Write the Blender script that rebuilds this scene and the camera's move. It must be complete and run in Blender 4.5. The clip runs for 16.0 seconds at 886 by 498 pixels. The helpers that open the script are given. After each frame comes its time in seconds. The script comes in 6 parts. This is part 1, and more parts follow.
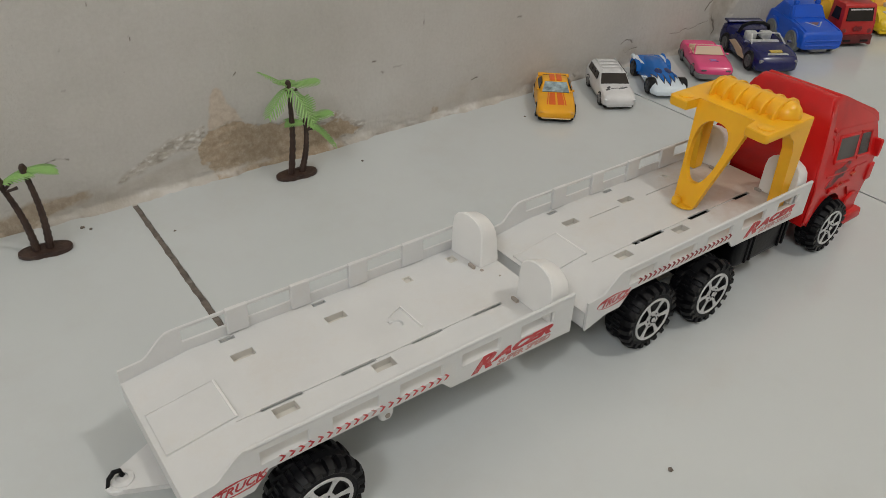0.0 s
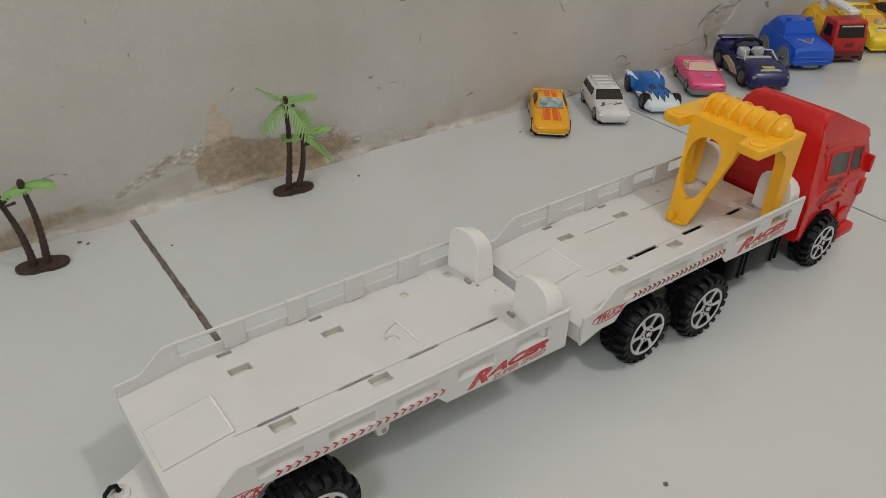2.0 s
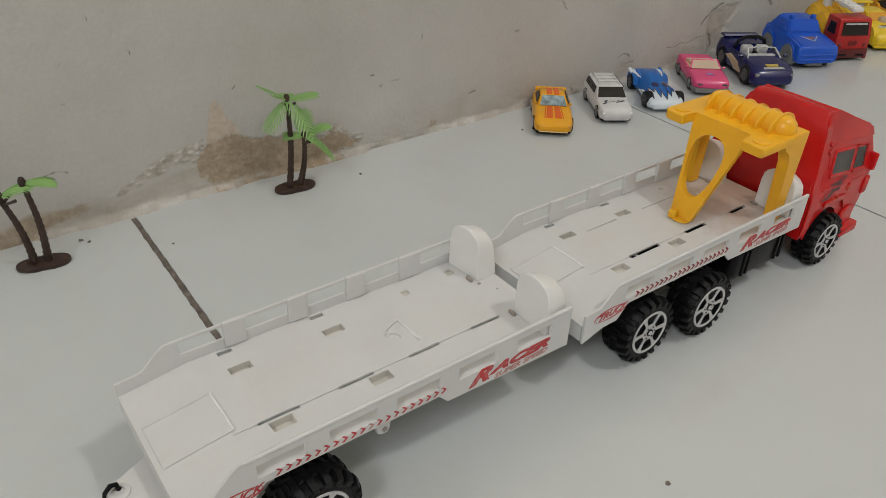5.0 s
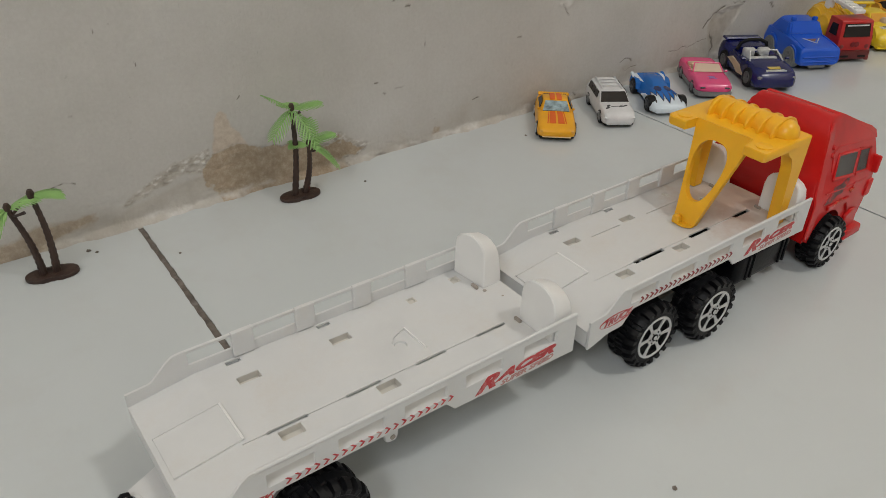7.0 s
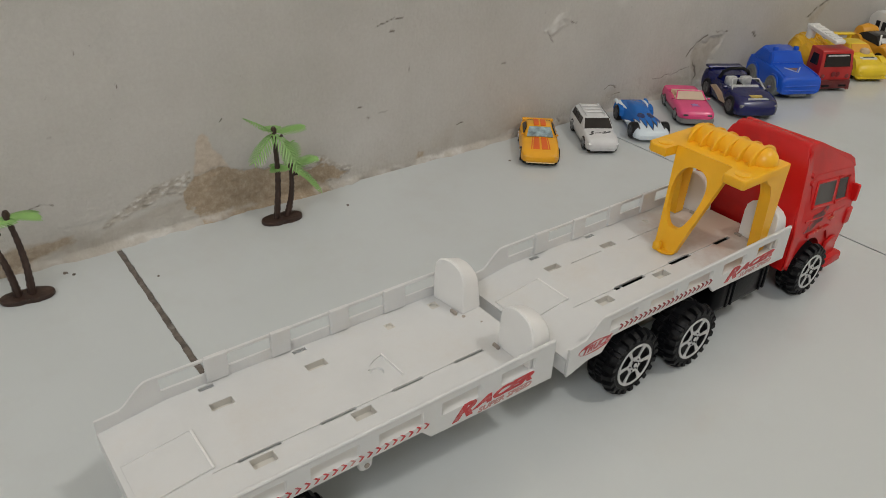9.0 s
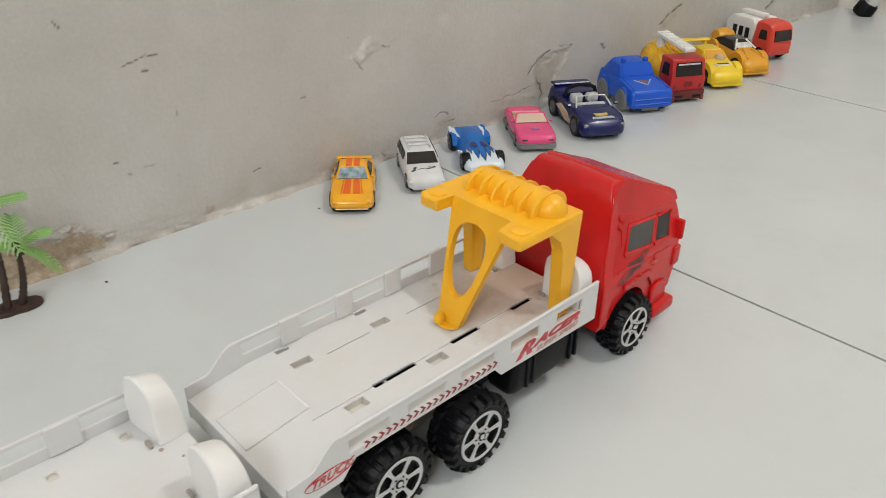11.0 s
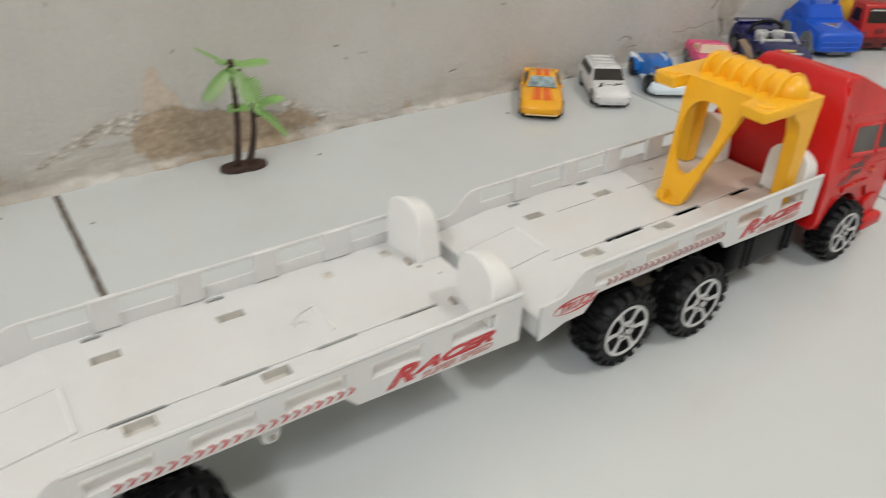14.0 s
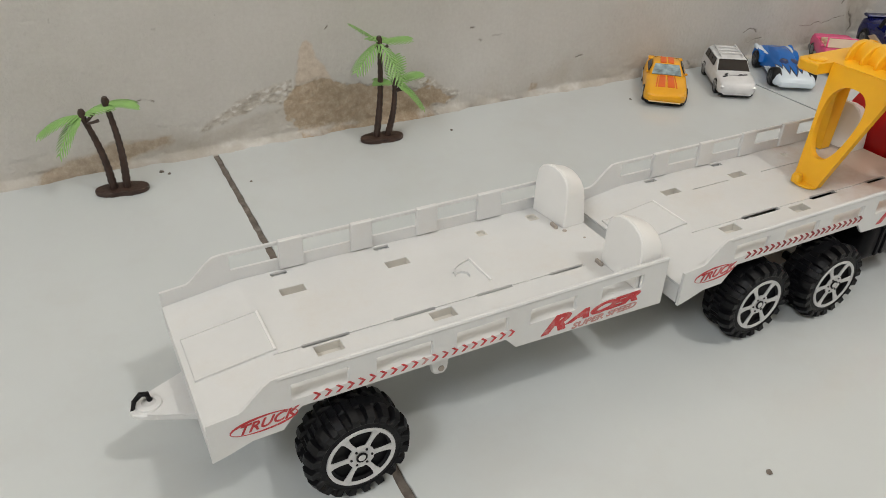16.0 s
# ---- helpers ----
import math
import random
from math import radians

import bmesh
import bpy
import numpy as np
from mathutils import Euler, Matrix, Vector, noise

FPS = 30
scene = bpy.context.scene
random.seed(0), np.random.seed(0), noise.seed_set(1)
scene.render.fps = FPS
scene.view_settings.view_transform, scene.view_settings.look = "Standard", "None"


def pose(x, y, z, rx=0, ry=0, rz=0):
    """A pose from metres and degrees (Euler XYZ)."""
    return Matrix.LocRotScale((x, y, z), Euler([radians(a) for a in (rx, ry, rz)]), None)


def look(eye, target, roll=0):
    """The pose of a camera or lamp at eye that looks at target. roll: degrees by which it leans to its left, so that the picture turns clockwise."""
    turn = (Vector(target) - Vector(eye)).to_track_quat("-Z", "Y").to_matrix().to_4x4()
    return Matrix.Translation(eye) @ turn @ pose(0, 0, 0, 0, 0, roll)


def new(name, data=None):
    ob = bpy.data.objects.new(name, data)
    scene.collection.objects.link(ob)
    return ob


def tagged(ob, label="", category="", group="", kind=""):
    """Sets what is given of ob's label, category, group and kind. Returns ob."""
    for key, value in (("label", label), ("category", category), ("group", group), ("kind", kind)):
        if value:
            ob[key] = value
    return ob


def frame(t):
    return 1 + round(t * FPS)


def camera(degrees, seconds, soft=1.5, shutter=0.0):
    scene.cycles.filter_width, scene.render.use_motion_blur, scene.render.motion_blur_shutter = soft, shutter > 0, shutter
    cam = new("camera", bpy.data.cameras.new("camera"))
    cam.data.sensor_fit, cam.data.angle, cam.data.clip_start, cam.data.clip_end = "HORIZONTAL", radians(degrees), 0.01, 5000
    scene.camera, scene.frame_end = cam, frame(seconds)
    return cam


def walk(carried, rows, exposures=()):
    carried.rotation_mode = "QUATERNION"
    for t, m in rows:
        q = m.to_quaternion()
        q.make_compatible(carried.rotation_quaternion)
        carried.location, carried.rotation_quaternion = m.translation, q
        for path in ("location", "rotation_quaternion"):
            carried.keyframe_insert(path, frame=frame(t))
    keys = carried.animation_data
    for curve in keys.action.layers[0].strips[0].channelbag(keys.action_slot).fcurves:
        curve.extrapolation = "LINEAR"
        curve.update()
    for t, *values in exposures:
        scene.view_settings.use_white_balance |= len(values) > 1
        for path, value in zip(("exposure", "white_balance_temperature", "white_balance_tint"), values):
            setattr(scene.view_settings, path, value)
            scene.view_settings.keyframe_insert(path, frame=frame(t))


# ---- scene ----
cam = camera(60.7, 16.0, soft=0.75, shutter=0.5)
PATH = [
    (0, (-0.086, -0.425, 0.237), (0.924, 0.891, -0.879), 2.2),
    (0.5, (-0.086, -0.425, 0.238), (0.928, 0.895, -0.871), 2.2),
    (1, (-0.086, -0.425, 0.238), (0.927, 0.894, -0.873), 2.2),
    (1.5, (-0.086, -0.425, 0.238), (0.943, 0.895, -0.857), 2.4),
    (2, (-0.087, -0.426, 0.239), (0.943, 0.9, -0.848), 2.4),
    (2.5, (-0.087, -0.425, 0.238), (0.946, 0.898, -0.849), 2.6),
    (3, (-0.086, -0.425, 0.238), (0.945, 0.897, -0.852), 2.6),
    (3.5, (-0.086, -0.426, 0.238), (0.938, 0.902, -0.852), 2.3),
    (4, (-0.086, -0.426, 0.238), (0.935, 0.903, -0.853), 2.2),
    (6.5, (-0.086, -0.425, 0.239), (0.942, 0.905, -0.844), 2.4),
    (7, (-0.087, -0.426, 0.241), (0.93, 0.913, -0.842), 1.5),
    (7.5, (-0.087, -0.426, 0.241), (0.942, 0.91, -0.834), 2.0),
    (8, (-0.088, -0.426, 0.241), (0.949, 0.913, -0.824), 2.1),
    (8.2, (-0.087, -0.427, 0.241), (0.953, 0.912, -0.82), 2.1),
    (10.3, (-0.039, -0.427, 0.239), (1.054, 0.94, -0.727), 2.6),
    (10.5, (-0.018, -0.424, 0.238), (1.094, 0.925, -0.734), 1.3),
    (11, (0.032, -0.419, 0.229), (1.241, 0.83, -0.76), 0.9),
    (11.5, (0.038, -0.42, 0.226), (1.25, 0.829, -0.76), 1.1),
    (12, (0.037, -0.421, 0.225), (1.248, 0.843, -0.743), 0.9),
    (12.5, (0.034, -0.421, 0.225), (1.237, 0.857, -0.735), 0.9),
    (13, (0.03, -0.421, 0.225), (1.224, 0.868, -0.731), 0.6),
    (13.5, (0.01, -0.41, 0.212), (1.188, 0.859, -0.789), 1.3),
    (14, (-0.035, -0.414, 0.196), (0.955, 0.966, -0.86), 2.3),
    (14.5, (-0.048, -0.417, 0.198), (0.857, 1.001, -0.884), 1.0),
    (15, (-0.058, -0.417, 0.2), (0.798, 1.025, -0.89), 0.5),
    (15.5, (-0.067, -0.421, 0.198), (0.747, 1.045, -0.893), 1.3),
    (16, (-0.071, -0.422, 0.197), (0.735, 1.057, -0.883), 1.9),
]
walk(cam, [(t, look(eye, target, roll)) for t, eye, target, roll in PATH],
     [(0, -0.33, 6500, 10), (8.2, -0.33, 6500, 10), (10.5, -0.20, 6450, 10), (10.8, 0.05, 6420, 10), (11.1, 0.18, 6380, 10), (13.6, 0.17, 6380, 10), (14, 0.14, 6420, 10), (14.5, 0.06, 6450, 10), (15, -0.01, 6500, 10), (16, 0.0, 6500, 10)])

# ---- light and world ----
world = bpy.data.worlds.new("room_dark")
world.use_nodes = True
world.node_tree.nodes["Background"].inputs[0].default_value = (0.9, 0.95, 1.0, 1)
world.node_tree.nodes["Background"].inputs[1].default_value = 0.02
scene.world = world


def area_lamp(name, eye, target, sx, sy, watts, colour):
    data = bpy.data.lights.new(name, "AREA")
    data.shape, data.size, data.size_y, data.energy, data.color = "RECTANGLE", sx, sy, watts, colour
    ob = new(name, data)
    ob.matrix_world = look(eye, target)
    return ob


area_lamp("ceiling_lamp", (0.95, -1.5, 2.6), (0.2, -0.2, 0), 0.2, 0.2, 19.0, (1.012, 0.99, 0.945))
area_lamp("wall_lamp", (-1.5, -1.15, 1.75), (0.1, -0.2, 0), 0.9, 0.45, 26.0, (0.952, 0.99, 1.028))


# ---- materials ----
def material(name, colour, rough=0.5, metal=0.0, vary=0.06, scale=60.0, bump=0.0, bscale=400.0, coat=0.0,
             dirt=None, dirt_amount=0.0, dirt_scale=25.0, spec=0.5, emit=0.0, trans=0.0, subsurf=0.0):
    m = bpy.data.materials.new(name)
    m.use_nodes = True
    nt = m.node_tree
    b = nt.nodes["Principled BSDF"]
    b.inputs["Roughness"].default_value = rough
    b.inputs["Metallic"].default_value = metal
    b.inputs["Specular IOR Level"].default_value = spec
    b.inputs["Coat Weight"].default_value = coat
    b.inputs["Coat Roughness"].default_value = 0.08
    b.inputs["Transmission Weight"].default_value = trans
    if subsurf:
        b.inputs["Subsurface Weight"].default_value = subsurf
        b.inputs["Subsurface Radius"].default_value = (0.003, 0.003, 0.003)
    geo = nt.nodes.new("ShaderNodeNewGeometry")
    n = nt.nodes.new("ShaderNodeTexNoise")
    n.inputs["Scale"].default_value, n.inputs["Detail"].default_value = scale, 5
    nt.links.new(geo.outputs["Position"], n.inputs["Vector"])
    ramp = nt.nodes.new("ShaderNodeValToRGB")
    c = colour
    ramp.color_ramp.elements[0].position, ramp.color_ramp.elements[1].position = 0.3, 0.7
    ramp.color_ramp.elements[0].color = (*[max(0, v * (1 - vary)) for v in c], 1)
    ramp.color_ramp.elements[1].color = (*[min(1, v * (1 + vary)) for v in c], 1)
    nt.links.new(n.outputs["Fac"], ramp.inputs["Fac"])
    last = ramp.outputs["Color"]
    if dirt:
        d = nt.nodes.new("ShaderNodeTexNoise")
        d.inputs["Scale"].default_value, d.inputs["Detail"].default_value, d.inputs["Roughness"].default_value = dirt_scale, 8, 0.7
        nt.links.new(geo.outputs["Position"], d.inputs["Vector"])
        r2 = nt.nodes.new("ShaderNodeMapRange")
        r2.inputs["From Min"].default_value, r2.inputs["From Max"].default_value = 0.5, 0.75
        r2.inputs["To Max"].default_value = dirt_amount
        nt.links.new(d.outputs["Fac"], r2.inputs["Value"])
        mix = nt.nodes.new("ShaderNodeMix")
        mix.data_type = "RGBA"
        nt.links.new(r2.outputs["Result"], mix.inputs["Factor"])
        nt.links.new(last, mix.inputs["A"])
        mix.inputs["B"].default_value = (*dirt, 1)
        last = mix.outputs["Result"]
    nt.links.new(last, b.inputs["Base Color"])
    if bump:
        n2 = nt.nodes.new("ShaderNodeTexNoise")
        n2.inputs["Scale"].default_value, n2.inputs["Detail"].default_value = bscale, 6
        nt.links.new(geo.outputs["Position"], n2.inputs["Vector"])
        bp = nt.nodes.new("ShaderNodeBump")
        bp.inputs["Strength"].default_value, bp.inputs["Distance"].default_value = bump, 0.001
        nt.links.new(n2.outputs["Fac"], bp.inputs["Height"])
        nt.links.new(bp.outputs["Normal"], b.inputs["Normal"])
    return m


WHITE = material("white_plastic", (0.655, 0.657, 0.652), 0.34, vary=0.03, dirt=(0.52, 0.46, 0.39), dirt_amount=0.35, dirt_scale=30, bump=0.05, bscale=900)
RED = material("red_plastic", (0.56, 0.010, 0.010), 0.24, vary=0.08, bump=0.08, bscale=300, dirt=(0.30, 0.012, 0.012), dirt_amount=0.5, spec=0.35)
YELLOW = material("yellow_plastic", (0.90, 0.47, 0.016), 0.33, vary=0.05, bump=0.04, bscale=500, subsurf=0.35)
BLACK = material("black_plastic", (0.006, 0.006, 0.007), 0.5, spec=0.2, vary=0.3, bump=0.1)
TANKBLACK = material("glossy_black_plastic", (0.004, 0.004, 0.005), 0.36, spec=0.16, vary=0.3, bump=0.1)
RUBBER = material("tyre_rubber", (0.004, 0.004, 0.005), 0.46, spec=0.22, vary=0.3, dirt=(0.032, 0.031, 0.03), dirt_amount=0.2, dirt_scale=120, bump=0.15, bscale=700)
SILVER = material("silver_rim", (0.60, 0.60, 0.60), 0.36, metal=0.2, vary=0.06, dirt=(0.1, 0.1, 0.1), dirt_amount=0.3, dirt_scale=400)
DARKGLASS = material("tinted_window", (0.03, 0.022, 0.02), 0.2, vary=0.3, spec=0.3)
GREYWIN = material("grey_window", (0.055, 0.052, 0.048), 0.35, vary=0.15, dirt=(0.12, 0.11, 0.1), dirt_amount=0.4, dirt_scale=90)
DECAL = material("red_decal", (0.48, 0.03, 0.035), 0.4, vary=0.15, dirt=(0.6, 0.5, 0.48), dirt_amount=0.5, dirt_scale=350)
DARKDECAL = material("dark_red_decal", (0.26, 0.022, 0.026), 0.4, vary=0.3, scale=300)
DECALPALE = material("faded_decal", (0.50, 0.26, 0.24), 0.4, vary=0.1)


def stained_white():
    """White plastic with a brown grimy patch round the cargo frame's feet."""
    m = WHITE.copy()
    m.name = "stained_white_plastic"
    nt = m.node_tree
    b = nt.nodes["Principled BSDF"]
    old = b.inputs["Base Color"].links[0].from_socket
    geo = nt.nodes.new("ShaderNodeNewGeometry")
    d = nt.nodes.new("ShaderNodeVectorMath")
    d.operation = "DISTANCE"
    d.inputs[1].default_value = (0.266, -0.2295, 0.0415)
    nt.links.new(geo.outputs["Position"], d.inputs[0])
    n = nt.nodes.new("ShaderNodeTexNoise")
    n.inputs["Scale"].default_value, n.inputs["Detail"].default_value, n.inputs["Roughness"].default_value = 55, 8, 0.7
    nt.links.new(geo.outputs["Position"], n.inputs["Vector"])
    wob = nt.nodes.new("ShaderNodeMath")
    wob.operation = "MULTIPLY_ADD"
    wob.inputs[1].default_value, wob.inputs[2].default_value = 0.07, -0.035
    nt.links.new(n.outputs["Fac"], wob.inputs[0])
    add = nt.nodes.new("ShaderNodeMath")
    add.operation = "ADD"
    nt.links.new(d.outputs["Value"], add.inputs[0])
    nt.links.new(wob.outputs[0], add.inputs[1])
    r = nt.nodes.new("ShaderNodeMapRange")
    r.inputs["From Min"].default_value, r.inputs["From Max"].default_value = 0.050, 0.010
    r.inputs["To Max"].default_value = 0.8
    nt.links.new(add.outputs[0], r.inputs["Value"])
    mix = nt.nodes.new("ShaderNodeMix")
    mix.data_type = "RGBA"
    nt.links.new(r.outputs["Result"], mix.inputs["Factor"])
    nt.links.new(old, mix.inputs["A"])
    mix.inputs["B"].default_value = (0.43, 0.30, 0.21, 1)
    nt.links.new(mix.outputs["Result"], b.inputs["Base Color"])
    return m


GRIMY = stained_white()
# whiter than the deck, with the lit look of stops and ridges put in
STOPWHITE = material("bright_white_plastic", (0.82, 0.815, 0.80), 0.36, vary=0.02, bump=0.04, bscale=900)
# the shade of recess floors is put into this darker plastic colour
WELL = material("shaded_well_plastic", (0.60, 0.575, 0.525), 0.6, vary=0.1)
# shade of uncut holes as a colour; the bracket pin uses it too
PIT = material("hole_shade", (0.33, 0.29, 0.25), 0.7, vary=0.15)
BARK = material("brown_plastic", (0.045, 0.024, 0.017), 0.5, vary=0.25, scale=200, bump=0.3, bscale=600)
LEAF = material("green_plastic", (0.27, 0.47, 0.15), 0.42, vary=0.12, scale=90, subsurf=0.3)
GROUT = material("dark_grout", (0.045, 0.04, 0.037), 0.9, vary=0.4, scale=250, bump=0.8, bscale=600, dirt=(0.2, 0.18, 0.17), dirt_amount=0.4, dirt_scale=120)
JOINT = material("joint_filler", (0.15, 0.125, 0.105), 0.9, vary=0.35, scale=180, bump=0.6, bscale=500, dirt=(0.36, 0.33, 0.30), dirt_amount=0.7, dirt_scale=70)
CHROME = material("chrome", (0.75, 0.75, 0.75), 0.15, metal=1.0, vary=0.05)


def floor_material():
    m = material("glazed_tile", (0.578, 0.606, 0.604), 0.16, vary=0.025, scale=9, dirt=(0.5, 0.48, 0.45), dirt_amount=0.3, dirt_scale=14)
    return m


def wall_material():
    m = bpy.data.materials.new("old_plaster")
    m.use_nodes = True
    nt = m.node_tree
    b = nt.nodes["Principled BSDF"]
    b.inputs["Roughness"].default_value = 0.8
    geo = nt.nodes.new("ShaderNodeNewGeometry")

    def noise_node(scale, detail=6, rough=0.6, stretch=(1, 1, 1)):
        mp = nt.nodes.new("ShaderNodeMapping")
        mp.inputs["Scale"].default_value = stretch
        nt.links.new(geo.outputs["Position"], mp.inputs["Vector"])
        n = nt.nodes.new("ShaderNodeTexNoise")
        n.inputs["Scale"].default_value, n.inputs["Detail"].default_value, n.inputs["Roughness"].default_value = scale, detail, rough
        nt.links.new(mp.outputs["Vector"], n.inputs["Vector"])
        return n

    def ramp(fac, stops):
        r = nt.nodes.new("ShaderNodeValToRGB")
        r.color_ramp.elements[0].position, r.color_ramp.elements[0].color = stops[0][0], (*stops[0][1], 1)
        r.color_ramp.elements[1].position, r.color_ramp.elements[1].color = stops[-1][0], (*stops[-1][1], 1)
        for p, c in stops[1:-1]:
            r.color_ramp.elements.new(p).color = (*c, 1)
        nt.links.new(fac, r.inputs["Fac"])
        return r.outputs["Color"]

    def mix(fac, a, bb):
        x = nt.nodes.new("ShaderNodeMix")
        x.data_type = "RGBA"
        nt.links.new(fac, x.inputs["Factor"])
        for s, v in (("A", a), ("B", bb)):
            if isinstance(v, tuple):
                x.inputs[s].default_value = (*v, 1)
            else:
                nt.links.new(v, x.inputs[s])
        return x.outputs["Result"]

    def attribute(name):
        a = nt.nodes.new("ShaderNodeAttribute")
        a.attribute_name = name
        return a.outputs["Fac"]

    big = ramp(noise_node(9, 8, 0.65).outputs["Fac"], [(0.3, (0.50, 0.482, 0.445)), (0.52, (0.56, 0.539, 0.505)), (0.75, (0.605, 0.588, 0.558))])
    specks = ramp(noise_node(170, 3, 0.5).outputs["Fac"], [(0.24, (0.35, 0.33, 0.30)), (0.29, (1, 1, 1))])
    mul = nt.nodes.new("ShaderNodeMix")
    mul.data_type, mul.blend_type = "RGBA", "MULTIPLY"
    mul.inputs["Factor"].default_value = 0.3
    nt.links.new(big, mul.inputs["A"])
    nt.links.new(specks, mul.inputs["B"])
    brown = ramp(noise_node(190, 8, 0.8).outputs["Fac"], [(0.3, (0.29, 0.215, 0.145)), (0.5, (0.40, 0.315, 0.225)), (0.7, (0.54, 0.455, 0.35))])
    beige = ramp(noise_node(210, 6, 0.75).outputs["Fac"], [(0.3, (0.47, 0.385, 0.305)), (0.7, (0.64, 0.56, 0.47))])
    pale = ramp(noise_node(70, 6, 0.7).outputs["Fac"], [(0.3, (0.39, 0.345, 0.285)), (0.7, (0.55, 0.515, 0.465))])
    fine = ramp(noise_node(420, 4, 0.6).outputs["Fac"], [(0.3, (0.86, 0.85, 0.84)), (0.7, (1, 1, 1))])
    mul2 = nt.nodes.new("ShaderNodeMix")
    mul2.data_type, mul2.blend_type = "RGBA", "MULTIPLY"
    mul2.inputs["Factor"].default_value = 0.45
    nt.links.new(mul.outputs["Result"], mul2.inputs["A"])
    nt.links.new(fine, mul2.inputs["B"])
    mul = mul2
    col = mix(attribute("stain"), mul.outputs["Result"], pale)
    col = mix(attribute("tongue"), col, beige)
    col = mix(attribute("peel"), col, brown)
    col = mix(attribute("fresh"), col, (0.68, 0.66, 0.63))
    col = mix(attribute("crack"), col, (0.15, 0.125, 0.1))
    nt.links.new(col, b.inputs["Base Color"])
    bp = nt.nodes.new("ShaderNodeBump")
    bp.inputs["Strength"].default_value, bp.inputs["Distance"].default_value = 0.46, 0.0012

    def plus(a, bb):
        x = nt.nodes.new("ShaderNodeMath")
        x.operation = "ADD"
        nt.links.new(a, x.inputs[0])
        nt.links.new(bb, x.inputs[1])
        return x
    # brush strokes across and down the old distemper
    both = plus(noise_node(260, 4, 0.6, (0.28, 1, 1)).outputs["Fac"], noise_node(300, 4, 0.55, (1, 1, 0.2)).outputs["Fac"])
    faint = nt.nodes.new("ShaderNodeMath")
    faint.operation = "MULTIPLY"
    faint.inputs[1].default_value = 0.6
    nt.links.new(both.outputs[0], faint.inputs[0])
    strokes = faint.outputs[0]
    add = plus(plus(noise_node(110, 8, 0.65, (1, 1, 0.6)).outputs["Fac"], noise_node(430, 3, 0.6, (1, 1, 0.8)).outputs["Fac"]).outputs[0], strokes)
    nt.links.new(add.outputs[0], bp.inputs["Height"])
    nt.links.new(bp.outputs["Normal"], b.inputs["Normal"])
    return m


TILE = floor_material()
PLASTER = wall_material()
PAINT = material("room_paint", (0.82, 0.775, 0.71), 0.8, vary=0.05, scale=3, bump=0.1, bscale=60)


# ---- building helpers ----
def finish(name, bm, mat, smooth=35):
    bmesh.ops.recalc_face_normals(bm, faces=bm.faces)
    me = bpy.data.meshes.new(name)
    bm.to_mesh(me)
    bm.free()
    if mat:
        me.materials.append(mat)
    if smooth:
        me.polygons.foreach_set("use_smooth", [True] * len(me.polygons))
        me.set_sharp_from_angle(angle=radians(smooth))
    return me


def part(name, bm, mat, parent, label="", smooth=35):
    ob = new(name, finish(name, bm, mat, smooth) if isinstance(bm, bmesh.types.BMesh) else bm)
    ob.parent = parent
    return tagged(ob, label)


def thing(name, m, label, category, group="", kind=""):
    ob = new(name)
    ob.empty_display_size = 0.02
    ob.matrix_world = m
    return tagged(ob, label, category, group, kind)


def box(bm, x0, x1, y0, y1, z0, z1, bevel=0.0, seg=2):
    vs = [bm.verts.new(p) for p in ((x0, y0, z0), (x1, y0, z0), (x1, y1, z0), (x0, y1, z0), (x0, y0, z1), (x1, y0, z1), (x1, y1, z1), (x0, y1, z1))]
    fs = [bm.faces.new([vs[i] for i in f]) for f in ((3, 2, 1, 0), (4, 5, 6, 7), (0, 1, 5, 4), (1, 2, 6, 5), (2, 3, 7, 6), (3, 0, 4, 7))]
    if bevel:
        es = list({e for f in fs for e in f.edges})
        bmesh.ops.bevel(bm, geom=es, offset=bevel, segments=seg, affect="EDGES", profile=0.5)
    return bm


def prism(bm, pts, axis, a, b, bevel=0.0, seg=2):
    """A polygon of two coordinates, drawn out along the third axis from a to b."""
    def at(p, h):
        return {"y": (p[0], h, p[1]), "x": (h, p[0], p[1]), "z": (p[0], p[1], h)}[axis]
    lo, hi = [bm.verts.new(at(p, a)) for p in pts], [bm.verts.new(at(p, b)) for p in pts]
    fs = [bm.faces.new(lo), bm.faces.new(hi[::-1])]
    k = len(pts)
    fs += [bm.faces.new((lo[i], hi[i], hi[(i + 1) % k], lo[(i + 1) % k])) for i in range(k)]
    if bevel:
        es = list({e for f in fs for e in f.edges})
        bmesh.ops.bevel(bm, geom=es, offset=bevel, segments=seg, affect="EDGES", profile=0.5, clamp_overlap=True)
    return bm


def lathe(bm, prof, centre=(0, 0, 0), axis="y", seg=32, caps=True):
    """prof: rows of radius and height along the axis."""
    rings = []
    for r, h in prof:
        ring = []
        for i in range(seg):
            a = 2 * math.pi * i / seg
            c, s = r * math.cos(a), r * math.sin(a)
            p = {"y": (c, h, s), "x": (h, c, s), "z": (c, s, h)}[axis]
            ring.append(bm.verts.new((p[0] + centre[0], p[1] + centre[1], p[2] + centre[2])))
        rings.append(ring)
    for r0, r1 in zip(rings, rings[1:]):
        for i in range(seg):
            j = (i + 1) % seg
            bm.faces.new((r0[i], r0[j], r1[j], r1[i]))
    if caps:
        bm.faces.new(rings[0][::-1])
        bm.faces.new(rings[-1])
    return bm


